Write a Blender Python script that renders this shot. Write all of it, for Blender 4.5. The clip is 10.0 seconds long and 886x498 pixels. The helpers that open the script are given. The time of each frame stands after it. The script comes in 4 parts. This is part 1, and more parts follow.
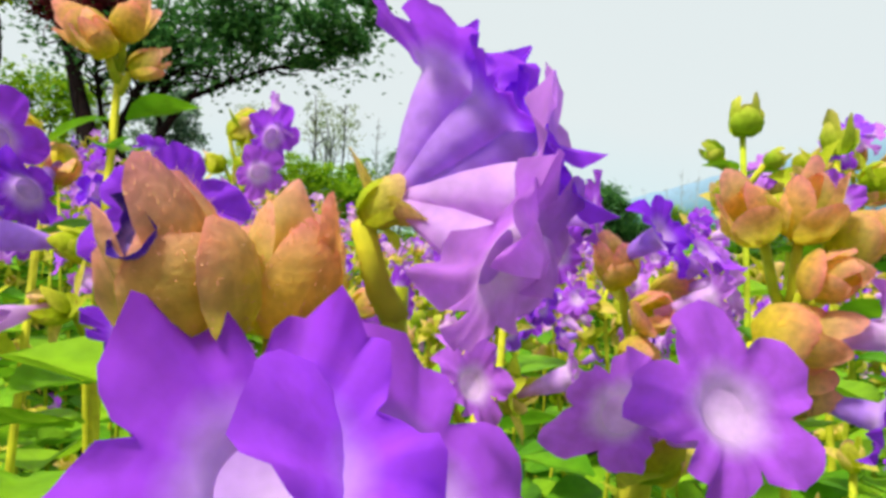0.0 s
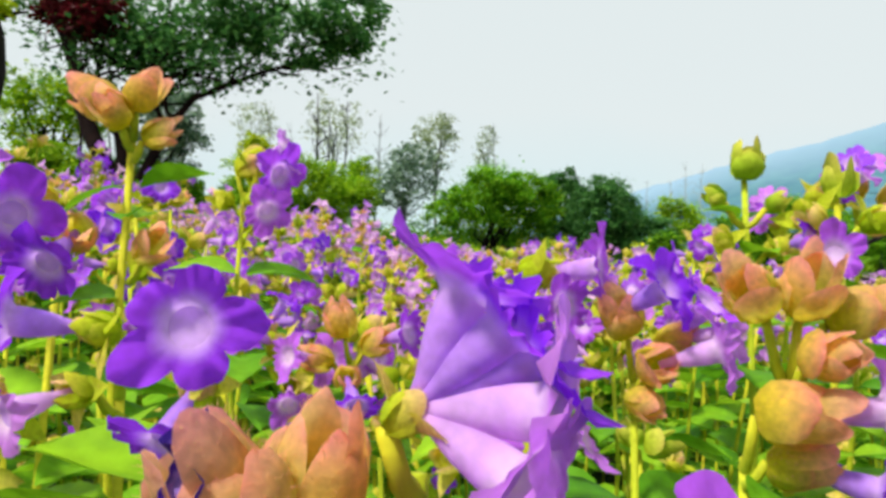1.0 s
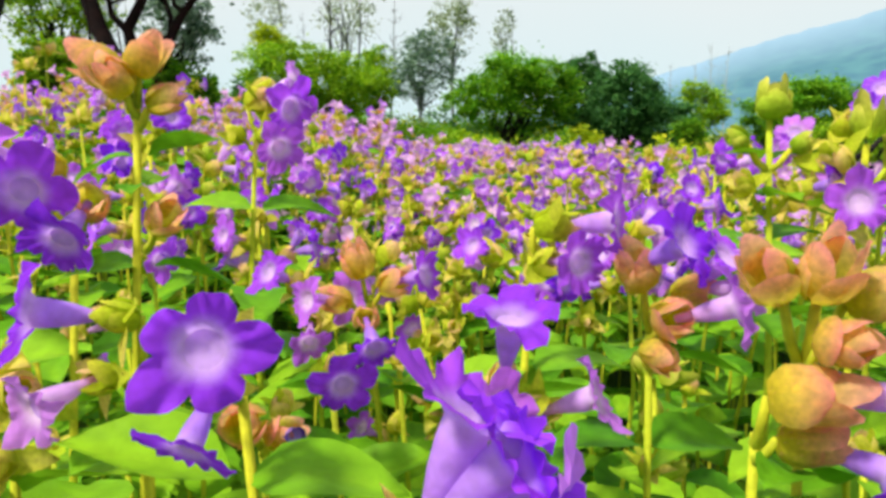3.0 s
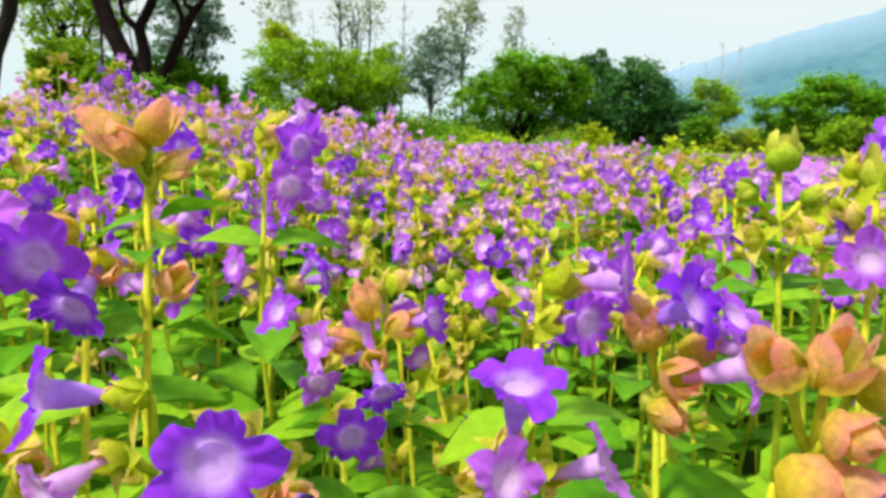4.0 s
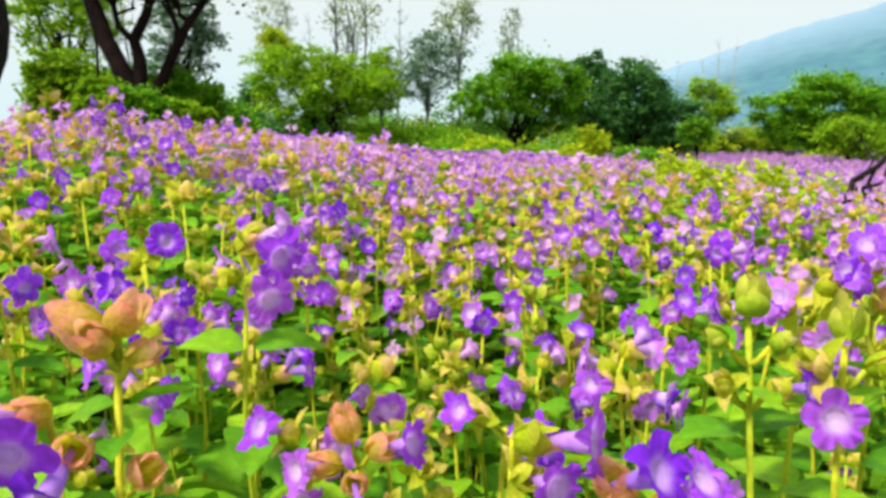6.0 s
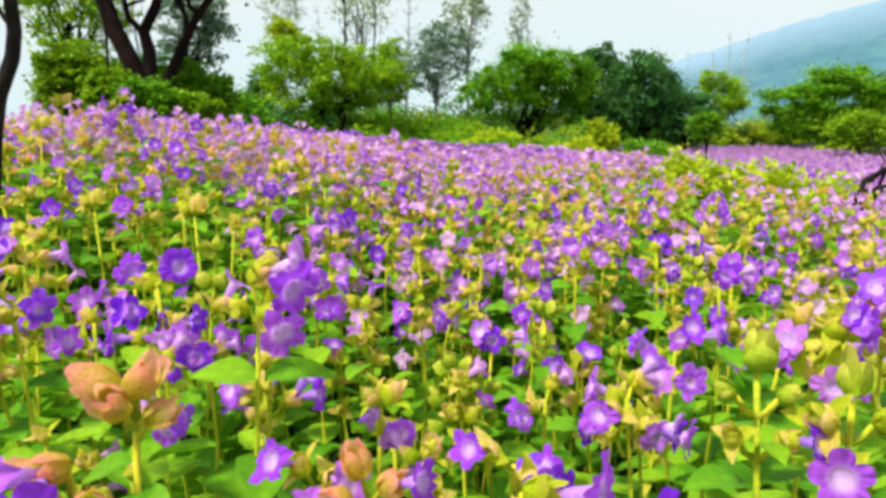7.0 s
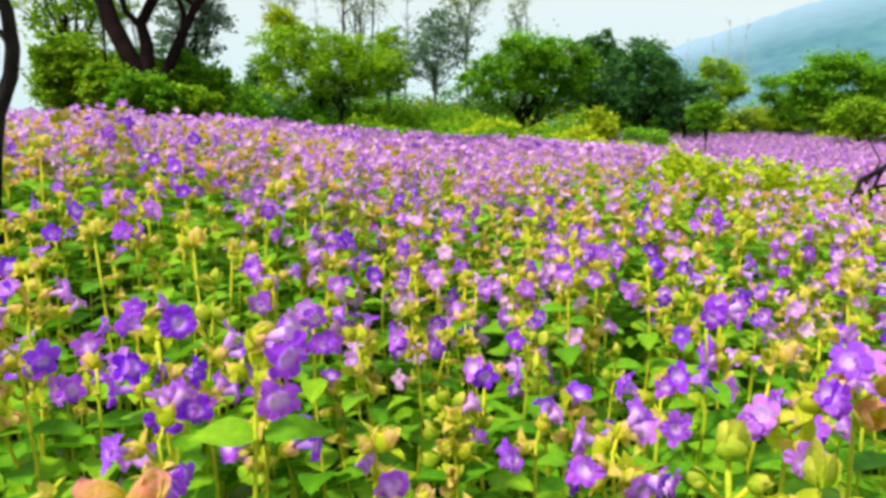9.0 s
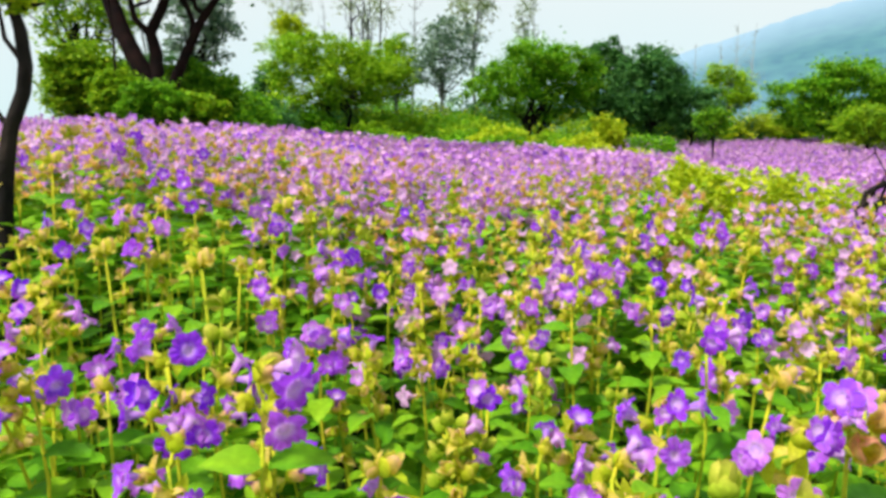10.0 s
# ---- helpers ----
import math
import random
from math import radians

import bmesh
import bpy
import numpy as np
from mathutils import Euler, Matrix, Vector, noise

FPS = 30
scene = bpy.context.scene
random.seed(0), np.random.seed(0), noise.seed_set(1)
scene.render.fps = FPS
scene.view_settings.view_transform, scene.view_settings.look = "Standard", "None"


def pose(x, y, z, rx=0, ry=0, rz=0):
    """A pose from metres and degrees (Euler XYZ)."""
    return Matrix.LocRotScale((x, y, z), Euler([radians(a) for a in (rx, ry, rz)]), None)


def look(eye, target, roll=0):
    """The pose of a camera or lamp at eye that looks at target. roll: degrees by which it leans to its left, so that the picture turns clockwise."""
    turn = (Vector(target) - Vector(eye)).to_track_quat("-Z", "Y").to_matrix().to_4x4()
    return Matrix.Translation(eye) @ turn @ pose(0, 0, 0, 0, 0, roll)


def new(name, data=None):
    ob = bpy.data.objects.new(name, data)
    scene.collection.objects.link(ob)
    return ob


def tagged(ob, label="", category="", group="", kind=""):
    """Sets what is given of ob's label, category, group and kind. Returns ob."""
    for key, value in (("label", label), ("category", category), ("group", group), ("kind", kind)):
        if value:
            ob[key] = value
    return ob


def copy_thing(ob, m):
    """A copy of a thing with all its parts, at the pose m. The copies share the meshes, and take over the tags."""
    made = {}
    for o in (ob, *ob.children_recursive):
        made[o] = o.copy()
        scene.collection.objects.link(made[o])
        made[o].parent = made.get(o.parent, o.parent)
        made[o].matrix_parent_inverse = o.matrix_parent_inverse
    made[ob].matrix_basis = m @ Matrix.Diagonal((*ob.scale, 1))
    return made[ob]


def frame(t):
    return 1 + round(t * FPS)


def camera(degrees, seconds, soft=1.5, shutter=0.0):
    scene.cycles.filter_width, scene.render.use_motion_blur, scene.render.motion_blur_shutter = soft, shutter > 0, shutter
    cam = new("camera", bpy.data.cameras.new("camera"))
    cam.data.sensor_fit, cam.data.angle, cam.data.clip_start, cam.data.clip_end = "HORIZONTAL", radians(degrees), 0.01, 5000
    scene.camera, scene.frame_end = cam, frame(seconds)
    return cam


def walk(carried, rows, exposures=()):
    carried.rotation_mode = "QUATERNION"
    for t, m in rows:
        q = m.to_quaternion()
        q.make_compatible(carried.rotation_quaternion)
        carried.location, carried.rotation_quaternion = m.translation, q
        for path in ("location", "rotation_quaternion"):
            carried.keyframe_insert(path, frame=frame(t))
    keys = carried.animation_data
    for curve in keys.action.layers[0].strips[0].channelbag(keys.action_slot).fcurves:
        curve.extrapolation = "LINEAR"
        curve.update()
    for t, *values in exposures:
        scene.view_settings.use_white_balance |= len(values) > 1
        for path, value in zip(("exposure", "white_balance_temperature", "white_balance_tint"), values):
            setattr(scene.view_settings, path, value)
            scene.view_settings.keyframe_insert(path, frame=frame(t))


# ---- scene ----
cam = camera(62.0, 10.0, soft=3.4)
PATH = [
    (0, (0.027, 0.025, 0.651), (0.061, 2.024, 0.693), 1.9),
    (0.5, (0.025, 0.031, 0.659), (0.073, 2.03, 0.72), 1.3),
    (1, (0.025, 0.019, 0.673), (0.048, 2.019, 0.703), 1.0),
    (1.5, (0.024, 0.017, 0.679), (0.039, 2.017, 0.623), 0.7),
    (2, (0.024, 0.021, 0.683), (0.024, 2.013, 0.509), 0.2),
    (2.5, (0.026, 0.022, 0.689), (0.015, 2.007, 0.444), -0.0),
    (4, (0.027, 0.025, 0.721), (-0.025, 2.005, 0.447), -0.1),
    (4.5, (0.03, 0.026, 0.734), (-0.019, 2.007, 0.466), 0.1),
    (5, (0.035, 0.029, 0.749), (-0.012, 2.01, 0.479), -0.5),
    (5.5, (0.039, 0.031, 0.767), (-0.002, 2.012, 0.499), -0.9),
    (7, (0.037, 0.031, 0.809), (-0.033, 2.007, 0.513), -0.5),
    (7.5, (0.042, 0.03, 0.821), (-0.023, 2.005, 0.51), -0.5),
    (8, (0.047, 0.031, 0.833), (-0.016, 2.003, 0.508), -0.9),
    (8.5, (0.046, 0.028, 0.846), (-0.021, 1.999, 0.508), -0.8),
    (9, (0.044, 0.024, 0.86), (-0.026, 1.995, 0.53), -0.8),
    (9.5, (0.045, 0.015, 0.874), (-0.045, 1.986, 0.549), -1.0),
    (10, (0.047, 0.015, 0.88), (-0.041, 1.988, 0.565), -0.7),
]
walk(cam, [(t, look(eye, target, roll)) for t, eye, target, roll in PATH], [(0, 0.11), (2.0, 0.09), (4.0, 0.22), (10.0, 0.22)])

# ---- daylight: bright overcast sky with a broad, weak sun ----
world = bpy.data.worlds.new("overcast_sky")
scene.world = world
world.use_nodes = True
wn, wl = world.node_tree.nodes, world.node_tree.links
wn.clear()
sky = wn.new("ShaderNodeTexSky")
sky.sky_type, sky.sun_disc = "NISHITA", False
sky.sun_elevation, sky.sun_rotation = radians(56), radians(228)
w_out, w_bg, w_add = wn.new("ShaderNodeOutputWorld"), wn.new("ShaderNodeBackground"), wn.new("ShaderNodeAddShader")
w_cloud, w_ramp = wn.new("ShaderNodeBackground"), wn.new("ShaderNodeValToRGB")
w_co, w_sep = wn.new("ShaderNodeTexCoord"), wn.new("ShaderNodeSeparateXYZ")
w_noise, w_mix = wn.new("ShaderNodeTexNoise"), wn.new("ShaderNodeMath")
w_noise.inputs["Scale"].default_value = 2.2
w_noise.inputs["Detail"].default_value = 3
w_mix.operation, w_mix.inputs[1].default_value = "MULTIPLY_ADD", 0.16
wl.new(w_co.outputs["Generated"], w_sep.inputs[0])
wl.new(w_co.outputs["Generated"], w_noise.inputs["Vector"])
wl.new(w_noise.outputs["Fac"], w_mix.inputs[0])
wl.new(w_sep.outputs["Z"], w_mix.inputs[2])
wl.new(w_mix.outputs[0], w_ramp.inputs["Fac"])
w_ramp.color_ramp.elements[0].position, w_ramp.color_ramp.elements[0].color = 0.08, (0.66, 0.86, 0.90, 1)
w_ramp.color_ramp.elements[1].position, w_ramp.color_ramp.elements[1].color = 0.26, (0.80, 0.87, 0.87, 1)
wl.new(w_ramp.outputs[0], w_cloud.inputs[0])
w_cloud.inputs[1].default_value = 0.88
wl.new(sky.outputs[0], w_bg.inputs[0])
w_bg.inputs[1].default_value = 0.006
wl.new(w_bg.outputs[0], w_add.inputs[0])
wl.new(w_cloud.outputs[0], w_add.inputs[1])
wl.new(w_add.outputs[0], w_out.inputs[0])

sun_data = bpy.data.lights.new("sun", "SUN")
sun_data.energy, sun_data.angle, sun_data.color = 5.0, radians(8), (1, 0.95, 0.86)
sun = new("sun", sun_data)
sun.matrix_world = look((-5, -4.5, 10), (0, 0, 0))


# ---- materials ----
def material(name, rough=0.6, translucent=0.0, emit=None):
    m = bpy.data.materials.new(name)
    m.use_nodes = True
    n, l = m.node_tree.nodes, m.node_tree.links
    b = n["Principled BSDF"]
    b.inputs["Roughness"].default_value = rough
    b.inputs["Specular IOR Level"].default_value = 0.12
    if translucent:
        t, mix = n.new("ShaderNodeBsdfTranslucent"), n.new("ShaderNodeMixShader")
        mix.inputs[0].default_value = translucent
        l.new(b.outputs[0], mix.inputs[1])
        l.new(t.outputs[0], mix.inputs[2])
        l.new(mix.outputs[0], n["Material Output"].inputs[0])
        return m, n, l, [b.inputs["Base Color"], t.inputs["Color"]]
    return m, n, l, [b.inputs["Base Color"]]


def random_value(n, l):
    """A random number for each piece, be it an object of its own or an island of a joined mesh."""
    o, g = n.new("ShaderNodeObjectInfo"), n.new("ShaderNodeNewGeometry")
    a, f = n.new("ShaderNodeMath"), n.new("ShaderNodeMath")
    l.new(o.outputs["Random"], a.inputs[0])
    l.new(g.outputs["Random Per Island"], a.inputs[1])
    f.operation = "FRACT"
    l.new(a.outputs[0], f.inputs[0])
    return f.outputs[0]


def ramp(n, l, fac, stops):
    r = n.new("ShaderNodeValToRGB")
    e = r.color_ramp.elements
    while len(e) < len(stops):
        e.new(0.5)
    for k, (p, c) in zip(e, stops):
        k.position, k.color = p, (*c, 1)
    l.new(fac, r.inputs["Fac"])
    return r.outputs[0]


def blend(n, l, fac, a, b, mode="MIX"):
    x = n.new("ShaderNodeMix")
    x.data_type, x.blend_type = "RGBA", mode
    for socket, value in ((x.inputs[0], fac), (x.inputs[6], a), (x.inputs[7], b)):
        if isinstance(value, (int, float)):
            socket.default_value = value
        elif isinstance(value, tuple):
            socket.default_value = (*value, 1)
        else:
            l.new(value, socket)
    return x.outputs[2]


def grain(n, l, scale, low, high, detail=4):
    t, c, m = n.new("ShaderNodeTexNoise"), n.new("ShaderNodeTexCoord"), n.new("ShaderNodeMapRange")
    t.inputs["Scale"].default_value, t.inputs["Detail"].default_value = scale, detail
    l.new(c.outputs["Object"], t.inputs["Vector"])
    l.new(t.outputs["Fac"], m.inputs[0])
    m.inputs[1].default_value, m.inputs[2].default_value = 0.3, 0.7
    m.inputs[3].default_value, m.inputs[4].default_value = low, high
    return m.outputs[0]


def relief(n, l, scale, strength, depth):
    t, c, b = n.new("ShaderNodeTexNoise"), n.new("ShaderNodeTexCoord"), n.new("ShaderNodeBump")
    t.inputs["Scale"].default_value, t.inputs["Detail"].default_value = scale, 5
    l.new(c.outputs["Object"], t.inputs["Vector"])
    l.new(t.outputs["Fac"], b.inputs["Height"])
    b.inputs["Strength"].default_value, b.inputs["Distance"].default_value = strength, depth
    l.new(b.outputs[0], n["Principled BSDF"].inputs["Normal"])


def tone_value(n):
    a = n.new("ShaderNodeAttribute")
    a.attribute_name = "tone"
    return a.outputs["Fac"]


def toned_material(name, deep, pale, rough, translucent, scale, bump):
    """Pigment that runs from the random deep colours to the pale ones along the piece's own tone."""
    m, n, l, colours = material(name, rough, translucent)
    r = random_value(n, l)
    c = blend(n, l, tone_value(n), ramp(n, l, r, deep), ramp(n, l, r, pale))
    v = grain(n, l, scale, 0.78, 1.12)
    g = n.new("ShaderNodeCombineColor")
    for i in range(3):
        l.new(v, g.inputs[i])
    c = blend(n, l, 1.0, c, g.outputs[0], "MULTIPLY")
    for s in colours:
        l.new(c, s)
    relief(n, l, scale * 2, 0.35, bump)
    return m


petal_mat = toned_material("violet_petal",
    [(0, (0.27, 0.032, 0.92)), (0.35, (0.42, 0.065, 0.95)), (0.7, (0.57, 0.13, 0.95)), (1, (0.76, 0.29, 0.96))],
    [(0, (0.78, 0.50, 0.93)), (1, (0.94, 0.74, 0.93))], 0.6, 0.5, 200, 0.0006)
# paler petals of some flowers; over the field they also imitate haze
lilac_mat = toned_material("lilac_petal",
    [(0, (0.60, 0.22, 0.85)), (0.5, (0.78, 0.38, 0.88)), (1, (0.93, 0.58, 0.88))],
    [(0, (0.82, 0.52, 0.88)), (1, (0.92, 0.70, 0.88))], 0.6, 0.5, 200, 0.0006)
wilted_mat = toned_material("wilted_petal",
    [(0, (0.03, 0.01, 0.19)), (1, (0.07, 0.02, 0.34))], [(0, (0.36, 0.22, 0.7)), (1, (0.5, 0.3, 0.7))], 0.6, 0.15, 300, 0.0006)
bract_mat = toned_material("bract",
    [(0, (0.40, 0.58, 0.012)), (0.5, (0.62, 0.66, 0.014)), (1, (0.78, 0.68, 0.03))],
    [(0, (0.66, 0.72, 0.03)), (0.4, (0.82, 0.72, 0.10)), (0.7, (0.98, 0.64, 0.32)), (1, (1.0, 0.54, 0.38))], 0.85, 0.5, 500, 0.0008)
pink_bract_mat = toned_material("pink_bract",
    [(0, (0.58, 0.64, 0.012)), (1, (0.84, 0.68, 0.04))], [(0, (1.0, 0.50, 0.34)), (1, (1.0, 0.36, 0.36))], 0.9, 0.6, 500, 0.001)
for downy in (bract_mat, pink_bract_mat):
    downy.node_tree.nodes["Principled BSDF"].inputs["Sheen Weight"].default_value = 0.03
bud_mat = toned_material("green_bud",
    [(0, (0.24, 0.46, 0.012)), (1, (0.46, 0.55, 0.02))], [(0, (0.52, 0.55, 0.04)), (1, (0.68, 0.58, 0.12))], 0.8, 0.35, 500, 0.0008)
leaf_mat = toned_material("leaf",
    [(0, (0.045, 0.19, 0.008)), (0.5, (0.11, 0.33, 0.01)), (1, (0.24, 0.47, 0.014))],
    [(0, (0.16, 0.44, 0.012)), (1, (0.36, 0.58, 0.02))], 0.5, 0.36, 120, 0.0014)
stem_mat = toned_material("stem",
    [(0, (0.16, 0.30, 0.015)), (1, (0.36, 0.42, 0.025))], [(0, (0.44, 0.52, 0.02)), (1, (0.70, 0.62, 0.03))], 0.6, 0.1, 300, 0.0005)


def foliage(name, dark, mid, light):
    m, n, l, colours = material(name, 0.55, 0.4)
    c = ramp(n, l, random_value(n, l), [(0, dark), (0.55, mid), (1, light)])
    v = grain(n, l, 1.1, 0.7, 1.2)
    g = n.new("ShaderNodeCombineColor")
    for i in range(3):
        l.new(v, g.inputs[i])
    c = blend(n, l, 1.0, c, g.outputs[0], "MULTIPLY")
    for s in colours:
        l.new(c, s)
    return m


def bark(name, a, b, scale):
    m, n, l, colours = material(name, 0.85)
    c = blend(n, l, grain(n, l, scale, 0, 1, 6), a, b)
    l.new(c, colours[0])
    relief(n, l, scale * 1.5, 0.8, 0.02)
    return m


mid_green = foliage("tree_leaves_green", (0.05, 0.19, 0.007), (0.15, 0.40, 0.012), (0.32, 0.58, 0.02))
dark_green = foliage("tree_leaves_dark", (0.025, 0.11, 0.025), (0.07, 0.21, 0.05), (0.14, 0.34, 0.07))
pale_green = foliage("tree_leaves_pale", (0.14, 0.22, 0.09), (0.28, 0.36, 0.15), (0.44, 0.50, 0.24))
greyed_green = foliage("tree_leaves_greyed", (0.10, 0.18, 0.13), (0.17, 0.28, 0.18), (0.30, 0.42, 0.24))
lime_green = foliage("shrub_leaves_lime", (0.26, 0.42, 0.010), (0.48, 0.60, 0.015), (0.68, 0.70, 0.03))
bright_green = foliage("tree_leaves_bright", (0.09, 0.26, 0.008), (0.25, 0.46, 0.012), (0.46, 0.62, 0.02))
red_leaves = foliage("red_leaves", (0.04, 0.004, 0.006), (0.09, 0.008, 0.012), (0.15, 0.012, 0.02))
dark_bark = bark("dark_bark", (0.006, 0.006, 0.006), (0.026, 0.019, 0.016), 14)
red_bark = bark("reddish_bark", (0.006, 0.004, 0.004), (0.018, 0.007, 0.006), 9)
grey_bark = bark("grey_bark", (0.10, 0.11, 0.12), (0.22, 0.23, 0.22), 10)

# grey bark paled to imitate distance haze on the farthest bare trees
hazed_bark = bark("bark_paled_as_haze", (0.30, 0.35, 0.37), (0.42, 0.46, 0.46), 10)

ground_mat, n, l, colours = material("meadow_soil", 0.95)
l.new(ramp(n, l, grain(n, l, 3.0, 0, 1, 8), [(0, (0.012, 0.02, 0.006)), (0.5, (0.03, 0.06, 0.008)), (1, (0.07, 0.13, 0.012))]), colours[0])
relief(n, l, 20, 0.8, 0.03)

# distance haze painted in: bluish base colour and a glow weighted by tone
hill_mat, n, l, colours = material("forest_hill_painted_haze", 0.95)
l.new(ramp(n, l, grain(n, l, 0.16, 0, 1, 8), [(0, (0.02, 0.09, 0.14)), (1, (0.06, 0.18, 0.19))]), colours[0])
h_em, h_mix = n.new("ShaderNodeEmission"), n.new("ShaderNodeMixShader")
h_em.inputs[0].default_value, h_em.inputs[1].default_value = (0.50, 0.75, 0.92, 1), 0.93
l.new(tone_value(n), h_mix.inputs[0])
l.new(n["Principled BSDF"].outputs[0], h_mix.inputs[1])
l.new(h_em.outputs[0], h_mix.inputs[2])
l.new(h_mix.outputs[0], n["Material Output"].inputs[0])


# ---- mesh helpers ----
def template(verts, faces, tone):
    """Vertices, triangles and tone of one piece, ready to be repeated."""
    tris = []
    for f in faces:
        tris += [(f[0], f[i], f[i + 1]) for i in range(1, len(f) - 1)]
    return np.array(verts, float), np.array(tris, int), np.array(tone, float)


def joined(*pieces):
    v, f, t, k = [], [], [], 0
    for a, b, c in pieces:
        v.append(a), f.append(b + k), t.append(c)
        k += len(a)
    return np.concatenate(v), np.concatenate(f), np.concatenate(t)


def moved(piece, m):
    m = np.array(m)
    return piece[0] @ m[:3, :3].T + m[:3, 3], piece[1], piece[2]


def to_mesh(name, groups):
    """One mesh from (template, N x 4 x 4 poses, material) groups."""
    vs, fs, ts, ms, base, mats = [], [], [], [], 0, []
    for (v, f, t), poses, mat in groups:
        poses = np.asarray(poses, float).reshape(-1, 4, 4)
        if not len(poses):
            continue
        if mat not in mats:
            mats.append(mat)
        w = np.einsum("nij,vj->nvi", poses[:, :3, :3], v) + poses[:, None, :3, 3]
        vs.append(w.reshape(-1, 3))
        fs.append((f[None] + (np.arange(len(poses)) * len(v))[:, None, None] + base).reshape(-1, 3))
        ts.append(np.tile(t, len(poses)))
        ms.append(np.full(len(f) * len(poses), mats.index(mat)))
        base += len(v) * len(poses)
    v, f, t, mi = np.concatenate(vs), np.concatenate(fs), np.concatenate(ts), np.concatenate(ms)
    me = bpy.data.meshes.new(name)
    me.vertices.add(len(v)), me.loops.add(f.size), me.polygons.add(len(f))
    me.vertices.foreach_set("co", v.ravel())
    me.loops.foreach_set("vertex_index", f.ravel().astype(np.int32))
    me.polygons.foreach_set("loop_start", np.arange(0, f.size, 3, dtype=np.int32))
    me.polygons.foreach_set("material_index", mi.astype(np.int32))
    me.polygons.foreach_set("use_smooth", np.ones(len(f), bool))
    a = me.attributes.new("tone", "FLOAT", "POINT")
    a.data.foreach_set("value", t)
    for m in mats:
        me.materials.append(m)
    me.update(calc_edges=True)
    return me


def one(name, piece, mat):
    return to_mesh(name, [(piece, [np.eye(4)], mat)])


def part(name, me, parent, m=None, label=""):
    ob = new(name, me)
    ob.parent = parent
    if m is not None:
        ob.matrix_basis = m
    return tagged(ob, label) if label else ob


def tube(points, radii, sides=6, tone=(0, 0)):
    """A tapered limb along points."""
    v, f, t = [], [], []
    p = [Vector(q) for q in points]
    for i, q in enumerate(p):
        d = (p[min(i + 1, len(p) - 1)] - p[max(i - 1, 0)]).normalized()
        a = d.orthogonal().normalized() if i == 0 else (a - a.dot(d) * d).normalized()
        b = d.cross(a)
        for k in range(sides):
            g = 2 * math.pi * k / sides
            v.append(q + (a * math.cos(g) + b * math.sin(g)) * radii[i])
            t.append(tone[0] + (tone[1] - tone[0]) * i / (len(p) - 1))
    for i in range(len(p) - 1):
        for k in range(sides):
            f.append((i * sides + k, i * sides + (k + 1) % sides, (i + 1) * sides + (k + 1) % sides, (i + 1) * sides + k))
    f.append(tuple(range((len(p) - 1) * sides, len(p) * sides)))
    return template(v, f, t)


def small_corolla(nt, size, length):
    """The same flower in few faces, for the far field."""
    v, f, t = [(0, 0, 0), (0, 0, length * 0.66)], [], [0.5, 0.9]
    for k in range(2 * nt):
        g = math.pi * k / nt
        r = size if k % 2 == 0 else size * 0.62
        v.append((r * math.cos(g), r * math.sin(g), length * (0.9 if k % 2 == 0 else 0.84))), t.append(0.0)
    for k in range(nt):
        a, m, b = 2 + 2 * k, 3 + 2 * k, 2 + (2 * k + 2) % (2 * nt)
        f += [(1, a, m), (1, m, b)]
        f.append((0, a, b))
    return template(v, f, t)


